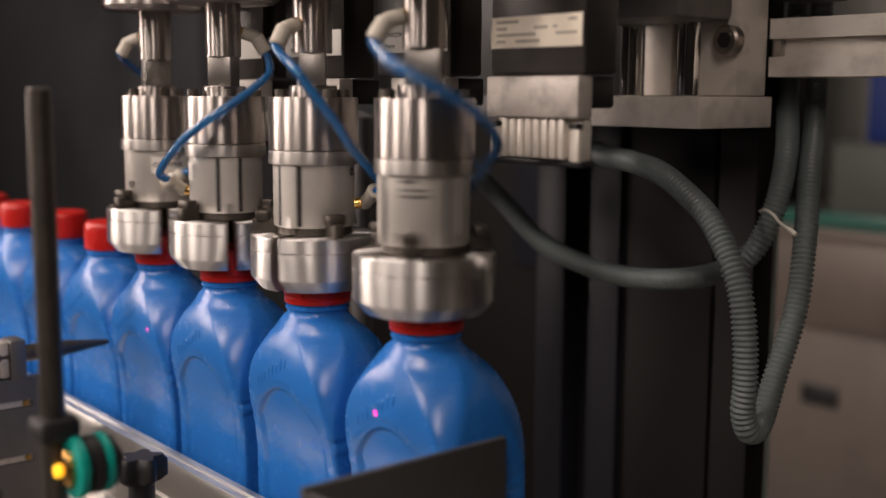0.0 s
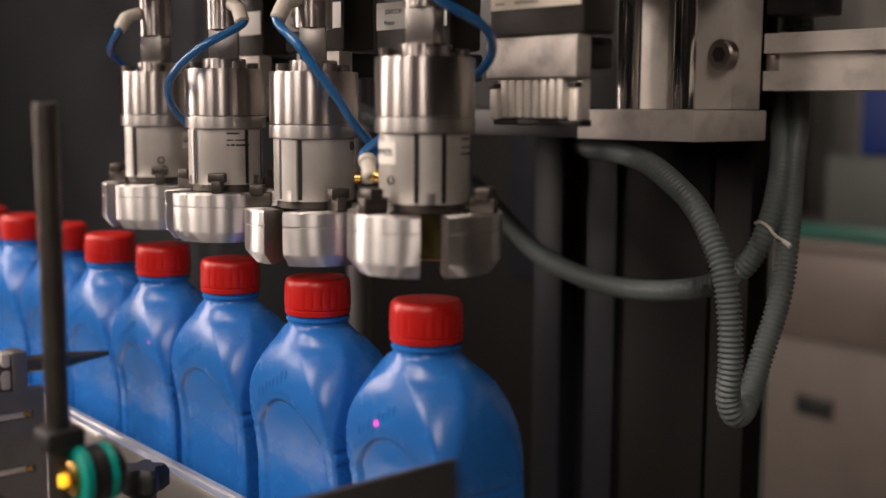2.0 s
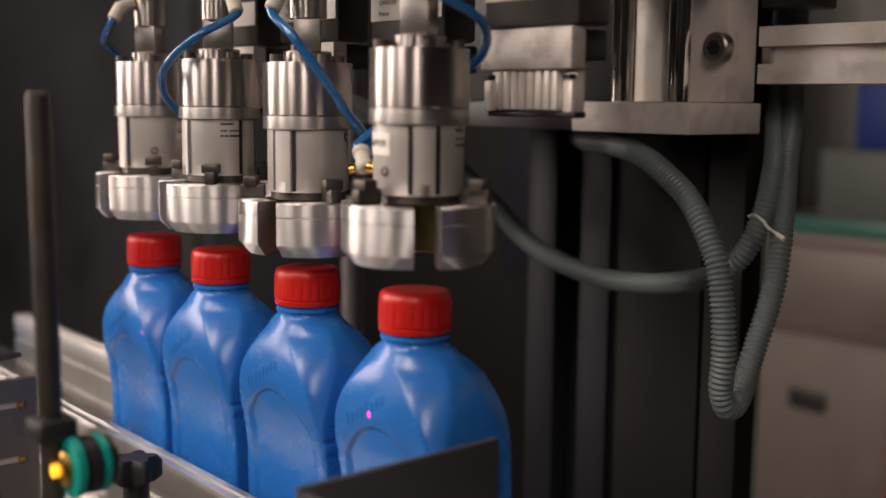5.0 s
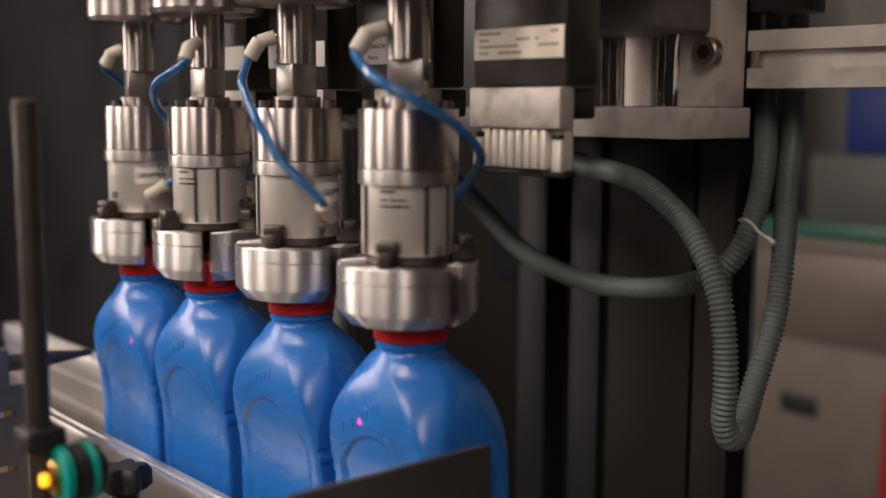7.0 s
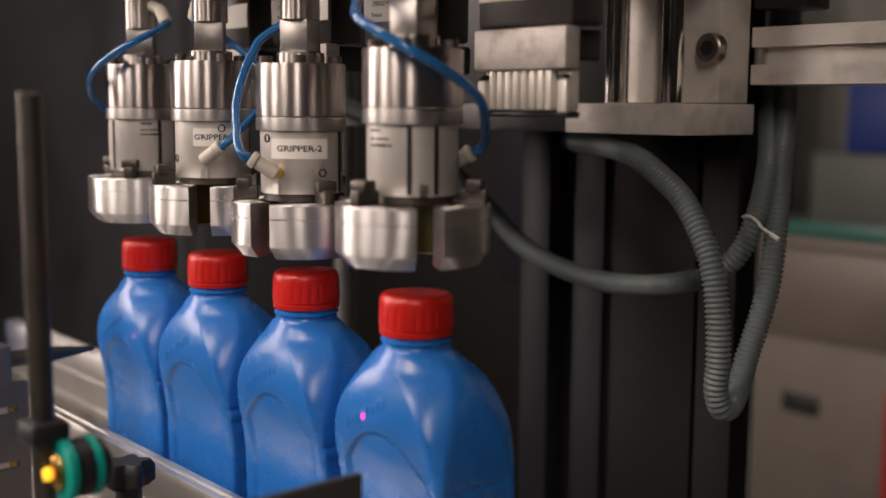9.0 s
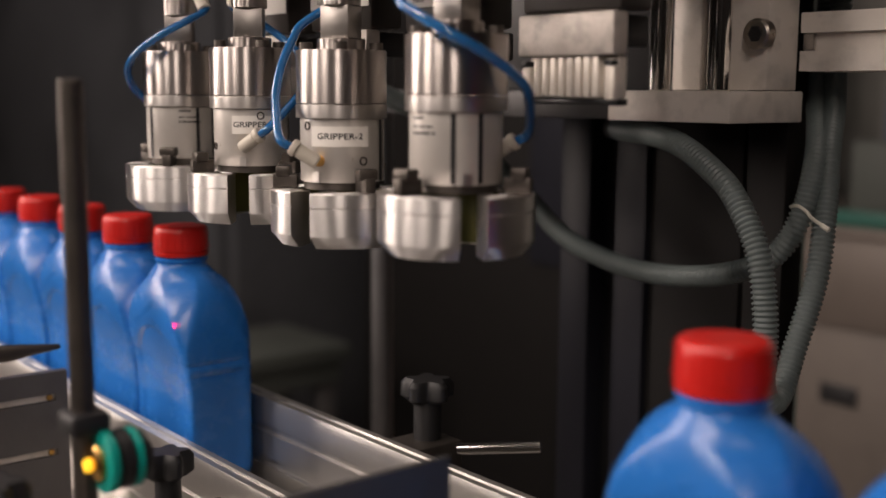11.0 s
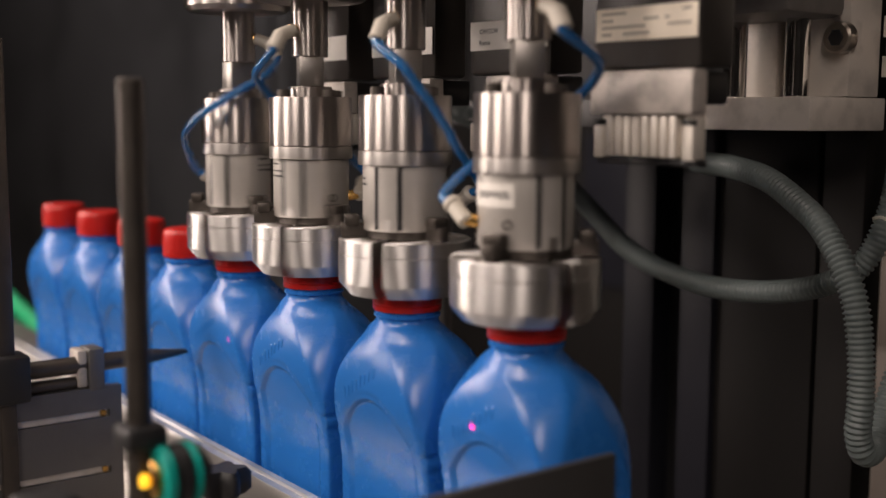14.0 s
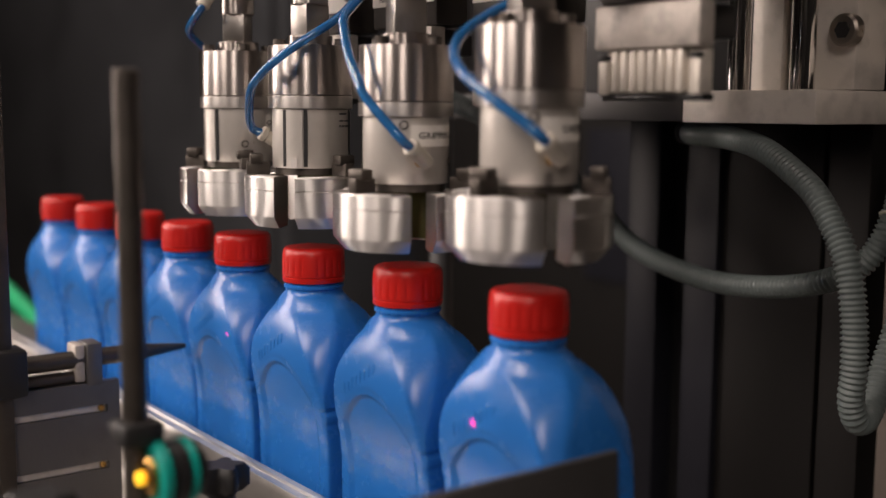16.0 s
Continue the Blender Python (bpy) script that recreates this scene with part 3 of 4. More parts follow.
    # small ports
    for a, z in ((-22 * hand, 0.2865), (62 * hand, 0.2665)):
        part("port", lathe([(0, 0.0), (0.0026, 0.0), (0.0026, 0.0009), (0.0018, 0.0011), (0.0017, 0.0002), (0, 0.0002)], 16, m=Matrix.Translation(polar(0.0239, a, z)) @ Euler((0, radians(90), radians(a))).to_matrix().to_4x4()), DARK_STEEL, g)
    la = 29 if hand > 0 else -4
    label = part("label", arc_plate(0.0244, la - (42 if hand > 0 else 18), la + (41 if hand > 0 else 53), 0.2748, 0.2864, 0.0002), PAPER, g, "white printed label on the gripper")
    words = "GRIPPER-2" if i == 2 else "GRIPPER"
    part("print", words_on_cylinder(words, 0.0049, 0.02468, la if i == 2 else la + 10, 0.2806, 1.25), INK, label)
    part("stamp", words_on_cylinder("S", 0.003, 0.02445, 47 * hand, 0.2675), INK_SOFT, g)
    ra = la + 150 * hand
    part("type_plate", bars_on_cylinder(0.0244, ra - 20, ((0.2872, 0.0012, ((0, 20),)), (0.283, 0.0009, ((0, 10), (13, 34))), (0.2795, 0.0013, ((0, 4), (6, 12), (14, 30), (32, 37))))), INK, g)
    # air fitting and hose
    up = Vector((0.35, -0.75 * hand, 0.55)).normalized()
    base = Vector((0.0245, 0, 0.2665))
    knee = base + Vector((0.0072, 0, 0.001))
    tip = knee + up * 0.0145
    part("fitting_thread", rod(base - Vector((0.001, 0, 0)), knee, 0.0034, 14), BRASS, g, "brass threaded fitting")
    bm = rod(knee - up * 0.003 - Vector((0.001, 0, 0)), tip - up * 0.004, 0.0042, 16, bevel=0.001)
    rod(tip - up * 0.0042, tip, 0.005, 16, bm, bevel=0.0008)
    part("fitting", bm, FITTING, g, "ivory plastic elbow fitting")
    span = HOSE_SPAN[i]
    end_a = -span * hand
    top = Vector(polar(0.0235, end_a, 0.3665))
    pts = [tip - up * 0.003, tip + up * 0.008]
    for k in range(1, 7):
        f = k / 7
        pts.append(Vector(polar(0.0392 - 0.0055 * f, -(42 + (span - 62) * f) * hand, 0.288 + 0.066 * f ** 0.85)))
    low = Vector(polar(0.0285, end_a, 0.3585))
    pts += [low, top]
    part("air_hose", tube(smooth_path(pts, 9), 0.0027, 12), HOSE_BLUE, g, "blue plastic air hose")
    bm = rod(low.lerp(top, 0.1), top + (top - low) * 0.45, 0.0048, 16, bevel=0.001)
    rod(Vector(polar(0.012, end_a, 0.3722)), top + (top - low) * 0.3, 0.0042, 14, bm)
    part("swivel_elbow", bm, FITTING, g, "ivory plastic elbow fitting")
    part("swivel_thread", rod(polar(0.0105, end_a, 0.3722), polar(0.0155, end_a, 0.3722), 0.0036, 12), BRASS, g)
    # jaws
    jaws = []
    for k in range(3):
        a = 55 + 120 * k
        if i == 0 and k == 0:
            capping_head.jaw = mesh_of("jaw", jaw_mesh(), ALU, angle=25)
        j = new("jaw", capping_head.jaw)
        j.parent = g
        j["label"] = "turned aluminium gripper jaw"
        jaws.append((j, a))
        bm = box(-0.0045 + 0.0265, 0.0365, -0.0032, 0.0032, 0.2494, 0.2575, 0.0006)
        box(0.0262, 0.0345, -0.0058, 0.0058, 0.2563, 0.2627, 0.0012, bm)
        if i == 0 and k == 0:
            capping_head.clamp = mesh_of("jaw_clamp", bm, DARK_STEEL)
            capping_head.liner = mesh_of("liner", lathe([(0.0202, 0.2195), (0.0213, 0.2195), (0.0213, 0.248), (0.0202, 0.248), (0.0202, 0.2195)], 12, -54, 54), LINER)
        else:
            bm.free()
        capping_head.extra = [new("jaw_clamp", capping_head.clamp), new("jaw_liner", capping_head.liner)]
        for e in capping_head.extra:
            e.parent = g
        jaws.append((capping_head.extra[0], a))
        jaws.append((capping_head.extra[1], a))
    # spider plate over the jaws
    part("jaw_plate", lathe([(0.0, 0.2496), (0.0225, 0.2496), (0.0225, 0.254), (0.0, 0.254)], 40), DARK_STEEL, g)
    return head, g, jaws


heads = [capping_head(i) for i in range(4)]

# ---- slide bracket, column and beam ----
bracket = thing("slide_bracket", "steel slide bracket with two polished guide rods", "machine bracket")
# Left run of the bottom plate; its shade is put into the dark colour.
part("shaded_plate_run", box(-0.40, -0.1005, 0.224, 0.3, 0.284, 0.304, 0.001), GUARD, bracket)
part("bottom_plate", box(-0.10, 0.005, 0.224, 0.305, 0.2835, 0.3045, 0.0012), PLATE, bracket, "brushed steel bottom plate")
part("side_plate", box(-0.045, 0.004, 0.2635, 0.2975, 0.305, 0.56, 0.001), PLATE, bracket)
part("back_plate", box(-0.40, -0.047, 0.276, 0.296, 0.305, 0.56, 0.001), BLACK, bracket)
part("spacer_plate", box(-0.074, -0.0495, 0.262, 0.275, 0.305, 0.385, 0.001), PLATE, bracket)
for x in (-0.0655, -0.0155):
    part("guide_rod", rod((x, 0.238, 0.3045), (x, 0.238, 0.58), 0.0075, 28), CHROME, bracket, "polished steel guide rod")
bolt = part("bolt", rod((0.0005, 0.2635, 0.3415), (0.0005, 0.2535, 0.3415), 0.0102, 28, bevel=0.0014), BOLT, bracket, "dark socket head bolt")
part("socket", rod((0.0005, 0.2537, 0.3415), (0.0005, 0.2532, 0.3415), 0.0056, 6), BLACK, bolt)

column = thing("machine_column", "dark metal machine column with a black slot", "machine column")
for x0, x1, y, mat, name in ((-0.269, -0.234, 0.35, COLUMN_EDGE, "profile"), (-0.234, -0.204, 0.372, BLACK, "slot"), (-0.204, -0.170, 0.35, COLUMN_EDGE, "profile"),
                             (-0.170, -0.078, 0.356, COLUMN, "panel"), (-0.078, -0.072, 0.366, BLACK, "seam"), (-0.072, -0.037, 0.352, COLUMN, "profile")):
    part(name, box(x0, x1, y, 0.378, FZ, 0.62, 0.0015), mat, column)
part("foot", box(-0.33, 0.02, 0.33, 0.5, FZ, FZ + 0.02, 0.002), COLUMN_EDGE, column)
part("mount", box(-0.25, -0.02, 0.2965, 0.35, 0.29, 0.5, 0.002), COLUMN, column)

beam = thing("aluminium_beam", "grooved aluminium beam fixed to the slide bracket", "beam")
part("profile", extrude_x([(0, 0), (0, 0.0135), (0.006, 0.0135), (0.006, 0.0255), (0, 0.0255), (0, 0.039), (0.045, 0.039), (0.045, 0)], 0.005, 1.4, 0.2985, 0.318), PLATE, beam)
part("slot_block", box(0.006, 0.014, 0.3, 0.3042, 0.332, 0.343, 0.0006), COLLAR, beam)
part("post", box(1.36, 1.4, 0.3, 0.345, FZ, 0.3175, 0.002), PLATE, beam)
part("stop_block", box(0.0045, 0.042, 0.2985, 0.335, 0.369, 0.44, 0.002), BLACK, bracket)


# ---- corrugated conduits ----
def conduit(points, r, name, label):
    path = evenly(smooth_path(points, 24), 0.00088)
    bm = tube(path, lambda k: r if k % 4 in (1, 2) else r - 0.0015, 14)
    ob = thing(name, label, "conduit", "conduits at the column")
    part("corrugated_tube", bm, CONDUIT, ob, angle=80)
    part("end_sleeve", tube(path[:18], r + 0.0012, 14), RUBBER, ob)
    return ob


conduit_moving = conduit([(-0.17, 0.31, 0.274), (-0.125, 0.272, 0.2735), (-0.083, 0.252, 0.2725), (-0.044, 0.237, 0.267), (-0.012, 0.228, 0.2535), (0.012, 0.223, 0.237), (0.0335, 0.22, 0.205), (0.041, 0.22, 0.172),
                          (0.043, 0.22, 0.14), (0.0415, 0.221, 0.12), (0.042, 0.2275, 0.1065), (0.0405, 0.242, 0.1085), (0.0365, 0.262, 0.135), (0.0355, 0.285, 0.18), (0.029, 0.302, 0.225), (0.016, 0.324, 0.265),
                          (0.003, 0.348, 0.292), (-0.008, 0.366, 0.32), (-0.012, 0.374, 0.37), (-0.012, 0.376, 0.47)], 0.0082, "conduit", "grey corrugated plastic conduit hanging in a loop")
conduit_still = conduit([(-0.35, 0.25, 0.30), (-0.30, 0.27, 0.26), (-0.244, 0.28, 0.218), (-0.195, 0.282, 0.185), (-0.131, 0.282, 0.169), (-0.074, 0.281, 0.169), (-0.023, 0.28, 0.179), (0.006, 0.284, 0.196),
                         (0.017, 0.294, 0.226), (0.013, 0.312, 0.26), (-0.005, 0.34, 0.285), (-0.022, 0.364, 0.31), (-0.031, 0.386, 0.37), (-0.031, 0.39, 0.47)], 0.0082, "conduit", "grey corrugated plastic conduit slung across the column")
conduit([(-0.33, 0.17, 0.31), (-0.28, 0.2, 0.285), (-0.24, 0.23, 0.262), (-0.27, 0.25, 0.235), (-0.31, 0.26, 0.21)], 0.0085, "conduit", "grey corrugated plastic conduit behind the heads")
tie = thing("cable_tie", "pale plastic cable tie round the conduits", "cable tie")
part("band", tube(smooth_path([(0.020, 0.274, 0.2285), (0.032, 0.264, 0.2305), (0.050, 0.246, 0.2295), (0.062, 0.234, 0.2270), (0.073, 0.227, 0.2245)], 6), 0.0011, 8), TIE, tie)
part("tail", rod((0.073, 0.227, 0.2245), (0.079, 0.226, 0.2218), 0.0016, 8), TIE, tie)

# ---- stop gate ----
gate = thing("stop_gate", "grey steel stop plate that blocks the bottles", "stop plate")
part("plate", box(0.066, 0.070, -0.122, -0.0035, 0.05, 0.1375, 0.0008), GUARD, gate)
part("flange", box(0.070, 0.092, -0.122, -0.118, 0.05, 0.136, 0.0008), GUARD, gate)
part("rod", rod((0.0685, -0.2, 0.09), (0.0685, -0.12, 0.09), 0.005, 16), CHROME, gate)
cyl = thing("gate_cylinder", "aluminium air cylinder beside the conveyor", "air cylinder")
part("barrel", box(0.052, 0.085, -0.32, -0.21, 0.07, 0.108, 0.003), ALU_EDGE, cyl)
part("stand", box(0.055, 0.082, -0.30, -0.23, FZ, 0.07, 0.002), PLATE, cyl)

# ---- sensor on its post ----
post1 = thing("sensor_post", "dark steel post with a clamp beside the conveyor", "post")
part("rod", rod((-0.04, -0.188, 0.06), (-0.04, -0.188, 0.307), 0.0056, 24, bevel=0.001), DARK_STEEL, post1, "dark steel rod")
part("clamp", box(-0.05, -0.03, -0.197, -0.178, 0.146, 0.157, 0.003), RUBBER, post1)
part("foot", box(-0.06, -0.02, -0.2, -0.07, -0.06, 0.06, 0.002), PLATE_DARK, post1)
sensor = thing("light_sensor", "black barrel sensor with teal rings and an amber light", "sensor")


def along_y(profile, x, z, y, seg=36):
    return lathe([(r, h) for r, h in profile], seg, m=Matrix.Translation((x, y, z)) @ Euler((radians(-90), 0, 0)).to_matrix().to_4x4())


SX, SZ = -0.03, 0.134
part("lens_ring", along_y([(0.0, 0), (0.0065, 0), (0.009, 0.0015), (0.009, 0.006), (0, 0.006)], SX, SZ, -0.1885), BRASS, sensor, "brass front ring")
part("indicator", along_y([(0.0, 0), (0.003, 0.0006), (0.0032, 0.003), (0, 0.003)], SX - 0.002, SZ - 0.001, -0.1915, 20), AMBER, sensor, "glowing amber light")
part("ring", along_y([(0.0, 0), (0.0125, 0), (0.0145, 0.0012), (0.0145, 0.0045), (0.0125, 0.0055), (0, 0.0055)], SX, SZ, -0.1852), TEAL, sensor, "teal ring nut")
part("body", along_y([(0.0, 0), (0.012, 0), (0.012, 0.001), (0.0137, 0.002), (0.0137, 0.007), (0.012, 0.008), (0, 0.008)], SX, SZ, -0.1797), RUBBER, sensor)
part("ring", along_y([(0.0, 0), (0.0125, 0), (0.014, 0.001), (0.014, 0.0032), (0.0125, 0.004), (0, 0.004)], SX, SZ, -0.1717), TEAL, sensor, "teal ring nut")
part("tail", along_y([(0.0, 0), (0.012, 0), (0.012, 0.003), (0.007, 0.004), (0.007, 0.006), (0.0, 0.006)], SX, SZ, -0.1677), RUBBER, sensor)


def red_beam(x, y, z, watts):
    d = bpy.data.lights.new("sensor_beam", "SPOT")
    d.energy, d.color, d.spot_size, d.spot_blend, d.shadow_soft_size = watts, (1.0, 0.0, 0.012), radians(2.5 if y > -0.15 else 1.5), 0.5, 0.0004
    ob = new("sensor_beam", d)
    ob.matrix_world = look((x, y, z), (x, 0, z))


red_beam(-0.008, -0.13, 0.1365, 60)
red_beam(-0.283, -0.20, 0.136, 60)


def star_knob(name, x, y, z, r, label):
    k = thing(name, label, "knob", "clamp knobs on the rails")
    bm = bmesh.new()
    n = 60
    rings = []
    for s, h in ((0.75, 0), (1.0, 0.003), (1.0, 0.012), (0.82, 0.0155)):
        rings.append([bm.verts.new((s * r * (0.82 + 0.18 * math.cos(5 * 2 * math.pi * i / n)) * math.cos(2 * math.pi * i / n), s * r * (0.82 + 0.18 * math.cos(5 * 2 * math.pi * i / n)) * math.sin(2 * math.pi * i / n), h)) for i in range(n)])
    for p, q in zip(rings, rings[1:]):
        for i in range(n):
            bm.faces.new((p[i], p[(i + 1) % n], q[(i + 1) % n], q[i]))
    bm.faces.new(rings[0][::-1])
    bm.faces.new(rings[-1])
    part("grip", bm, RUBBER, k, m=pose(x, y, z))
    part("stem", rod((x, y, z - 0.03), (x, y, z + 0.001), r * 0.5, 18), RUBBER, k)
    return k


knob = star_knob("star_knob", -0.14, -0.1, 0.079, 0.0155, "black plastic star knob on the rail clamp")
part("clamp_block", box(-0.16, -0.12, -0.112, -0.0545, 0.012, 0.052, 0.003), DARK_STEEL, knob)
knob2 = star_knob("star_knob", -0.133, 0.088, 0.094, 0.019, "black plastic star knob behind the far rail")
part("clamp_block", box(-0.15, -0.115, 0.0600, 0.105, 0.03, 0.068, 0.003), DARK_STEEL, knob2)
part("clamp_bar_or_lit_slot", rod((-0.115, 0.1, 0.062), (-0.07, 0.135, 0.068), 0.004, 16), CHROME, knob2)

knob3 = star_knob("star_knob", -0.035, -0.232, 0.118, 0.017, "black plastic star knob beside the sensor")
part("clamp_block", box(-0.05, -0.02, -0.247, -0.2005, 0.04, 0.088, 0.003), DARK_STEEL, knob3)

# ---- bottle holding pin ----
PX = -0.35
holder = thing("pin_bracket", "grey steel bracket with two long slots", "bracket")


def slotted(x, y0, y1, z0, z1, slots, t=0.004):
    """An upright plate across x with long slots cut through it."""
    bm = bmesh.new()
    ys = [y0, slots[0][0], slots[0][1], y1]
    zs = [z0] + [v for sl in slots for v in (sl[2], sl[3])] + [z1]
    grid = [[bm.verts.new((x, y, z)) for z in zs] for y in ys]
    for i in range(len(ys) - 1):
        for j in range(len(zs) - 1):
            if not (i == 1 and j % 2 == 1):
                bm.faces.new((grid[i][j], grid[i + 1][j], grid[i + 1][j + 1], grid[i][j + 1]))
    r = bmesh.ops.extrude_face_region(bm, geom=bm.faces[:])
    bmesh.ops.translate(bm, vec=(t, 0, 0), verts=[v for v in r["geom"] if isinstance(v, bmesh.types.BMVert)])
    return bm


part("slotted_plate", slotted(PX, -0.26, -0.081, -0.03, 0.1, ((-0.2, -0.09, 0.037, 0.0425), (-0.2, -0.09, 0.078, 0.0835)), 0.007), PLATE_DARK, holder, "grey slotted steel plate")
# Pale strips are added in the slots to imitate their lit inner faces.
for z in (0.0398, 0.0808):
    part("clamp_bar_or_lit_slot", box(PX + 0.001, PX + 0.0045, -0.199, -0.091, z - 0.0026, z + 0.0026, 0.0005), PLATE, holder, "pale strip standing for the lit face in the slot")
    part("screw", rod((PX - 0.001, -0.094, z), (PX + 0.006, -0.094, z), 0.0024, 14, bevel=0.0005), BRASS, holder, "brass screw")
part("foot", box(PX - 0.03, PX + 0.01, -0.26, -0.056, -0.07, -0.03, 0.002), PLATE, holder)
pin = thing("holding_pin", "dark steel pointed pin on a sliding guide block", "pin")
part("shaft", lathe([(0.0, 0.0), (0.0062, 0.0), (0.0062, 0.085), (0.0058, 0.088), (0.0018, 0.122), (0.0, 0.123)], 20, m=Matrix.Translation((PX, -0.15, 0.1165)) @ Euler((radians(-90), 0, 0)).to_matrix().to_4x4()), DARK_STEEL, pin)
part("guide_face", box(PX - 0.012, PX + 0.006, -0.1115, -0.1045, 0.101, 0.1275, 0.0015), CAST, pin, "tan cast guide face")
part("guide_block", box(PX - 0.012, PX + 0.008, -0.104, -0.093, 0.098, 0.128, 0.001), PLATE_DARK, pin)
part("tie_rod", rod((PX, -0.26, 0.104), (PX, -0.093, 0.104), 0.0045, 14), DARK_STEEL, pin)
part("guide_rod", rod((PX, -0.26, 0.117), (PX, -0.1, 0.117), 0.0048, 14), PLATE, pin)
post2 = thing("clamp_post", "dark steel post with a black clamp", "post")
part("rod", box(-0.349, -0.338, -0.166, -0.155, -0.03, 0.34, 0.0012), DARK_STEEL, post2)
part("clamp", box(-0.354, -0.33, -0.172, -0.147, 0.099, 0.1315, 0.003), RUBBER, post2)

# ---- rear frame and distance ----
frame_post = thing("frame_post", "grey steel frame post behind the conveyor", "post")
part("tube", rod((-0.423, 0.262, FZ), (-0.423, 0.262, 0.7), 0.0105, 28), PLATE_DARK, frame_post)
part("foot", box(-0.46, -0.375, 0.225, 0.315, FZ, FZ + 0.01, 0.002), ALU_EDGE, frame_post)

guard = thing("guard_post", "pale green machine guard post behind the column", "post")
part("tube", box(-0.118, -0.1, 0.462, 0.48, FZ, 0.7, 0.0015), PALE_POST, guard)
part("foot", box(-0.14, -0.08, 0.505, 0.56, FZ, FZ + 0.01, 0.002), PALE_POST, guard)
part("strut", box(-0.115, -0.103, 0.4795, 0.53, FZ + 0.009, FZ + 0.05, 0.002), PALE_POST, guard)

cab = thing("control_cabinet", "grey painted control cabinet standing in the dim hall", "cabinet")
part("body", box(-6.5, -2.6, 1.3, 2.0, FZ, 1.4, 0.01), CABINET, cab)
part("door", box(-6.45, -2.65, 1.27, 1.3, FZ + 0.1, 1.35, 0.006), CABINET, cab)
table = thing("work_table", "pale green work table with steel legs", "table")
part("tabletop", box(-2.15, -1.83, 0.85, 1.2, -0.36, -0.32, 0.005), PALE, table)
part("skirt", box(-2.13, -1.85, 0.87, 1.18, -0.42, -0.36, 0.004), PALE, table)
for x in (-2.1, -1.88):
    for y in (0.9, 1.15):
        part("leg", box(x - 0.02, x + 0.02, y - 0.02, y + 0.02, FZ, -0.42, 0.002), PLATE_DARK, table)
bench = thing("packing_bench", "beige sheet metal bench with a dark hole", "bench")
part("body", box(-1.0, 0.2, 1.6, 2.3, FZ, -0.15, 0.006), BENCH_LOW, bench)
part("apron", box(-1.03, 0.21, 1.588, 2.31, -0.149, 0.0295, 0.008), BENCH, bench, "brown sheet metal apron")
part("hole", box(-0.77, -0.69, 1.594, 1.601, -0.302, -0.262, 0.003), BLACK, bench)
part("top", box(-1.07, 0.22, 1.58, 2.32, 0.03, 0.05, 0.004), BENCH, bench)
red_box = thing("switch_box", "red painted steel switch box on a post before the bench", "switch box")
part("body", box(-0.5, -0.38, 1.49, 1.57, -0.5, -0.195, 0.006), RED_PAINT, red_box)
part("post", box(-0.465, -0.415, 1.51, 1.55, FZ, -0.5, 0.003), RED_PAINT, red_box)
screen = thing("glass_panel", "green-edged glass panel above the bench", "glass panel")
part("edge", box(-1.0, 0.2, 1.62, 1.64, 0.0505, 0.08, 0.002), GLASS_EDGE, screen)
crate = thing("crate", "navy blue plastic crate on the bench", "crate")
part("body", box(-0.835, -0.42, 1.9, 2.2, 0.205, 0.36, 0.01), NAVY, crate)
part("stand", box(-0.9, -0.4, 1.88, 2.22, 0.0505, 0.204, 0.006), PALE, crate)
hood = thing("machine_hood", "grey sheet metal machine hood behind the bench", "machine")
part("sheet", box(-1.5, 0.6, 2.35, 2.8, FZ, 1.3, 0.008), GREYBOX, hood)
part("rail", box(-1.5, 0.6, 2.31, 2.35, 0.42, 0.47, 0.004), PLATE, hood)
rear = thing("rear_machine", "dark machine housing behind the heads", "machine")
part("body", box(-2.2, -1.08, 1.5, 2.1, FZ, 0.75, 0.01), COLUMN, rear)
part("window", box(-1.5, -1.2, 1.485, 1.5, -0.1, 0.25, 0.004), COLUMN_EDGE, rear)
ghose = tagged(new("green_hose", mesh_of("green_hose", tube(smooth_path([(-1.75, 0.12, 0.075), (-1.5, 0.125, 0.035), (-1.37, 0.13, 0.007), (-1.28, 0.13, -0.008), (-1.18, 0.13, -0.028), (-1.08, 0.14, -0.07), (-1.0, 0.16, -0.2), (-0.97, 0.2, -0.5), (-0.97, 0.25, FZ + 0.02)], 10), 0.0125, 12), GREEN)),
               "green air hose hanging behind the conveyor", "hose")


# ---- things that move ----
DROP = -0.0270
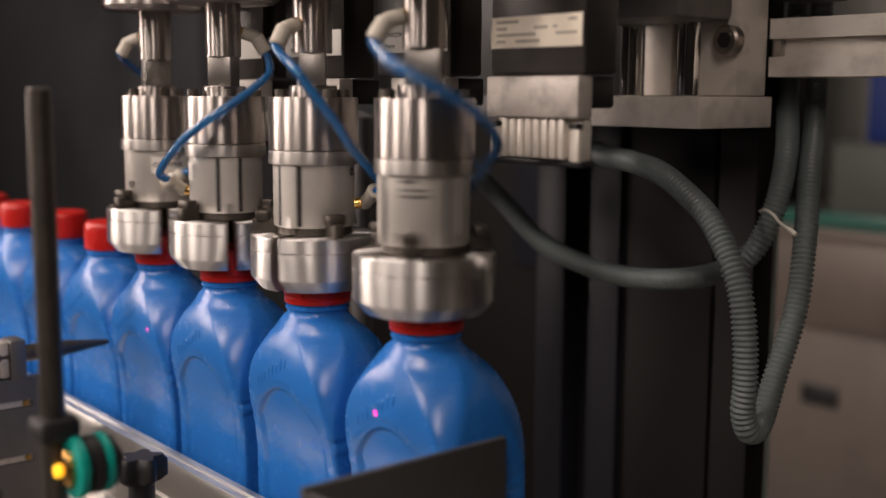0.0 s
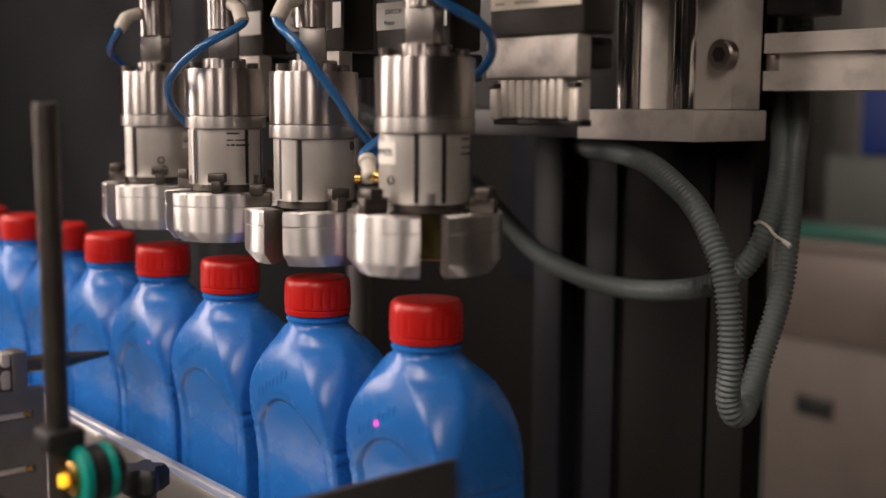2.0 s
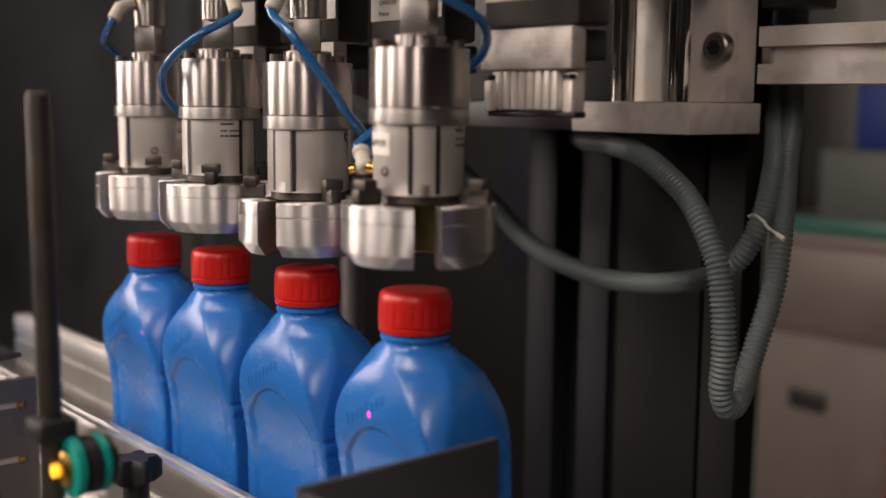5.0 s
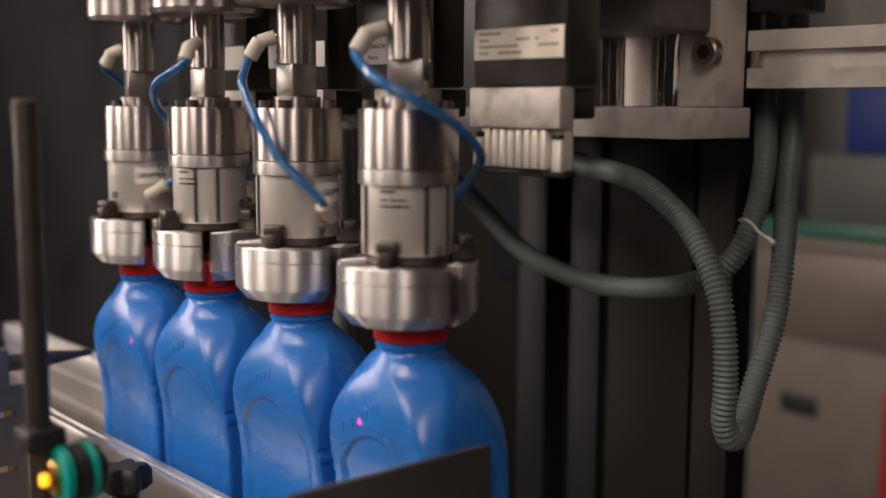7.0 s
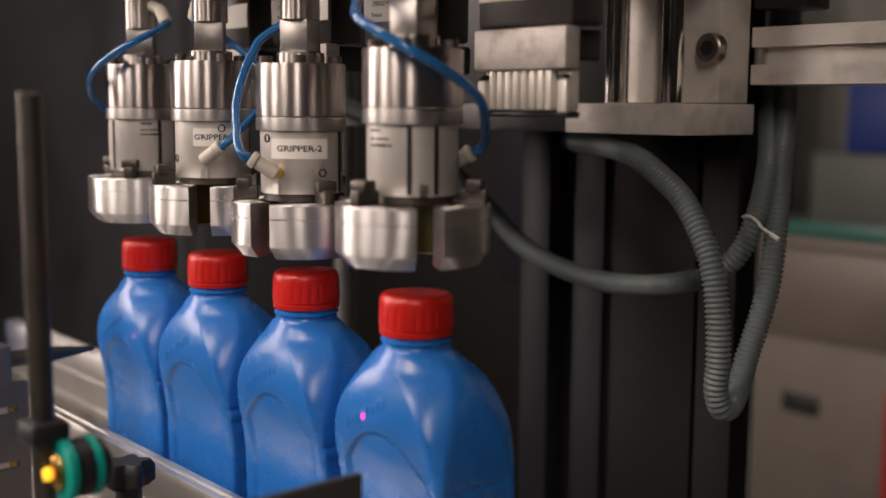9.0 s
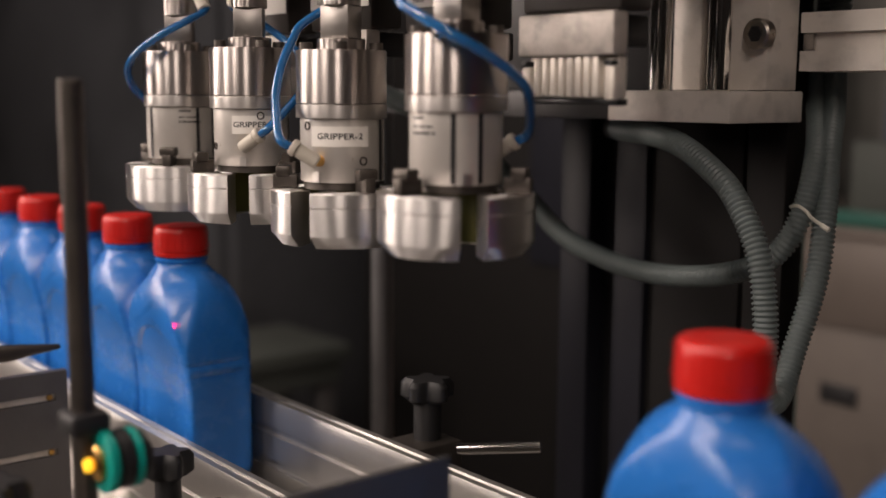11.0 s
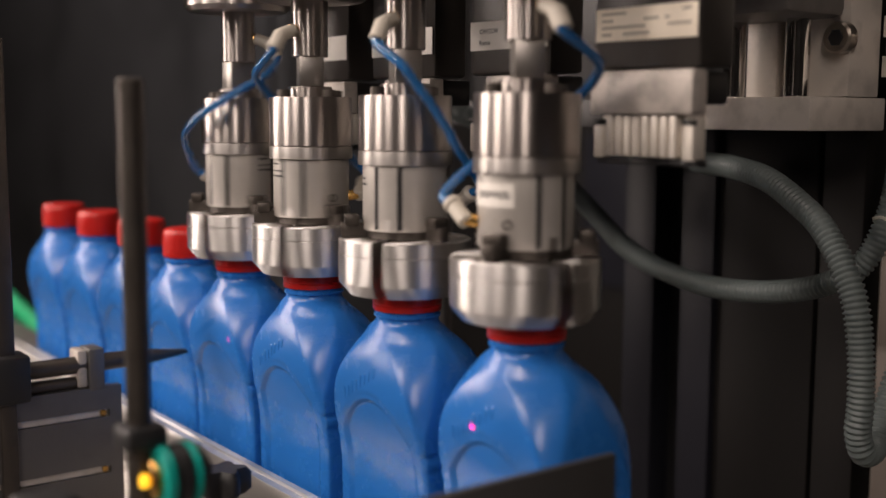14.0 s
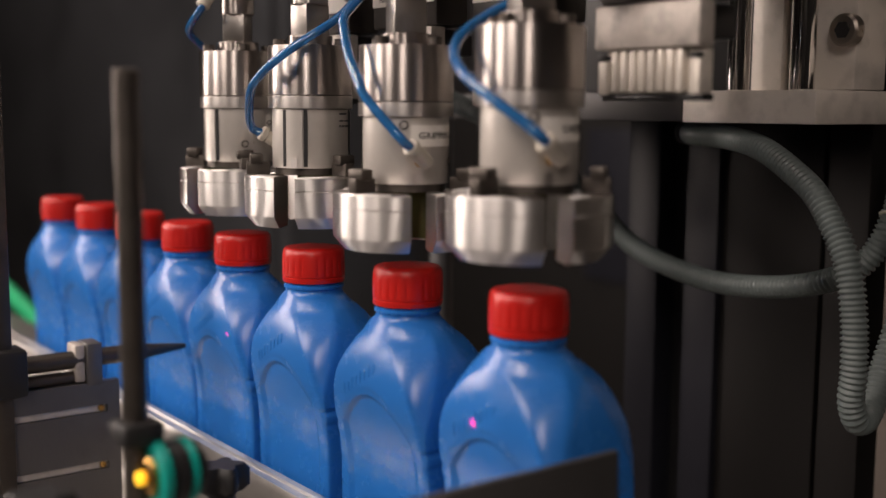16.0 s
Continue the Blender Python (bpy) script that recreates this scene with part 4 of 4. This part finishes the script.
# Turn of each gripper away from facing the aisle: seconds and degrees, clockwise from above.
SPIN = (
    ((0, 10), (0.5, -440), (0.6, -485), (0.7, -525), (0.8, -570), (0.9, -620), (0.95, -655), (5.3, -655), (5.55, -845), (7.1, -2240),
     (7.2, -2280), (7.3, -2310), (7.4, -2325), (7.62, -2352), (12.85, -2352), (13.0, -2455), (13.1, -2565), (13.2, -2650), (13.4, -2830), (13.5, -2950),
     (13.8, -3215), (14.0, -3395), (14.2, -3580), (14.3, -3665), (14.4, -3705), (14.5, -3755), (14.7, -3850), (14.85, -3890), (16, -3890)),
    ((0, -110), (0.5, -560), (0.6, -645), (0.7, -695), (0.8, -740), (0.9, -775), (1.0, -815), (1.25, -905), (5.3, -905), (5.55, -1095), (7.2, -2580),
     (7.3, -2665), (7.4, -2760), (7.5, -2865), (7.55, -2888), (12.85, -2888), (13.0, -2950), (13.1, -3005), (13.2, -3080), (13.3, -3180), (13.4, -3267),
     (13.5, -3390), (13.6, -3500), (13.7, -3590), (13.8, -3670), (13.9, -3760), (14.0, -3865), (14.1, -3970), (14.2, -4030), (14.3, -4085), (14.4, -4100), (14.7, -4100), (16, -4100)),
    ((0, 88), (0.8, -632), (5.3, -632), (5.55, -817), (7.0, -2122), (7.3, -2392), (7.4, -2478), (7.5, -2517), (7.6, -2528), (7.8, -2550), (7.9, -2552), (12.85, -2552),
     (13.0, -2610), (13.1, -2670), (13.2, -2745), (13.3, -2840), (13.4, -2970), (13.5, -3060), (13.6, -3140), (13.7, -3225), (13.8, -3315), (13.9, -3410), (14.0, -3500),
     (14.1, -3580), (14.2, -3675), (14.3, -3770), (14.4, -3850), (14.5, -3930), (14.6, -4020), (14.75, -4150), (14.93, -4274), (15.48, -4274), (15.6, -4302), (16, -4302)),
    ((0, 171), (0.7, -459), (0.72, -468), (5.3, -468), (5.6, -735), (7.1, -2085), (7.3, -2265), (7.38, -2340), (7.45, -2382), (12.9, -2382), (13.0, -2435),
     (13.1, -2490), (13.2, -2560), (13.3, -2670), (13.4, -2795), (13.5, -2872), (13.6, -2960), (13.7, -3050), (13.8, -3160), (13.9, -3240), (14.0, -3325), (14.1, -3410),
     (14.2, -3505), (14.3, -3570), (14.35, -3575), (16, -3575)))
STOP = ((0.74, 7.62, 14.15), (0.8, 7.52, 14.22), (0.8, 7.53, 14.93), (0.71, 7.47, 14.26))
LIFT = (((0.93, 1.08), (7.74, 7.9), (15.2, 15.38)), ((1.1, 1.26), (8.02, 8.18), (14.8, 14.96)), ((1.3, 1.46), (8.02, 8.14), (15.49, 15.6)), ((1.3, 1.46), (8.06, 8.2), (14.64, 14.8)))
LOWER = ((6.2, 6.48), (13.41, 13.76))


def head_rows(i, x):
    (a, b, c) = LIFT[i]
    u = RAISED[i]
    rows = [(0, DROP), (a[0], DROP), (a[1], u), (LOWER[0][0], u), (LOWER[0][1], DROP), (b[0], DROP), (b[1], u), (LOWER[1][0], u), (LOWER[1][1], DROP), (c[0], DROP), (c[1], u), (16, u)]
    return [(t, pose(x, 0, z)) for t, z in rows]


def spin_rows(i):
    """Turns of the gripper in steps of about 45 degrees at most."""
    rows = [SPIN[i][0]]
    for (t0, a0), (t1, a1) in zip(SPIN[i], SPIN[i][1:]):
        n = max(1, math.ceil(abs(a1 - a0) / 46))
        rows += [(t0 + (t1 - t0) * k / n, a0 + (a1 - a0) * k / n) for k in range(1, n + 1)]
    return [(t, pose(0, 0, 0, 0, 0, a + FACING[i])) for t, a in rows]


def jaw_rows(i, a):
    openr, shut = 0.0042, 0.0004
    e = [(0, shut)]
    for stop, close in ((STOP[i][0], 6.56), (STOP[i][1], 13.62), (15.44 if i == 2 else STOP[i][2], None)):
        e += [(stop + 0.02, shut), (stop + (0.08 if stop > 15 else 0.12), openr)]
        if close:
            e += [(close, openr), (close + 0.1, shut)]
    e.append((16, openr))
    return [(t, pose(r * math.cos(radians(a)), r * math.sin(radians(a)), 0, 0, 0, a)) for t, r in e]


def motions():
    for b, rows in bottles:
        walk(b, rows)
    for i, (head, g, jaws) in enumerate(heads):
        walk(head, head_rows(i, HEADS[i]))
        walk(g, spin_rows(i))
        for j, a in jaws:
            walk(j, jaw_rows(i, a))
    walk(conduit_moving, [(t, pose(-0.32 * m.translation.z, 0, 0.55 * m.translation.z)) for t, m in head_rows(3, 0)])
    back = -0.082
    walk(gate, [(t, pose(0, y, 0)) for t, y in ((0, 0), (1.9, 0), (2.15, back), (3.7, -0.081), (3.88, -0.079), (4.08, -0.067), (4.28, -0.043), (4.48, -0.013), (4.68, 0), (8.7, 0), (9.0, back), (10.5, back), (10.7, -0.079), (10.9, -0.067), (11.1, -0.043), (11.3, -0.013), (11.5, 0), (16, 0))])
    walk(pin, [(t, pose(0, y, 0)) for t, y in ((0, 0), (3.45, 0), (3.6, -0.0125), (3.7, -0.02), (4.0, -0.05), (4.3, -0.062), (5.5, -0.062), (6.0, -0.029), (6.35, 0), (10.22, 0), (10.3, -0.013), (10.55, -0.036), (10.8, -0.05), (11.5, -0.059), (12.0, -0.062), (12.6, -0.062), (13.0, -0.047), (13.3, -0.023), (13.5, -0.003), (13.62, 0), (16, 0))])


motions()
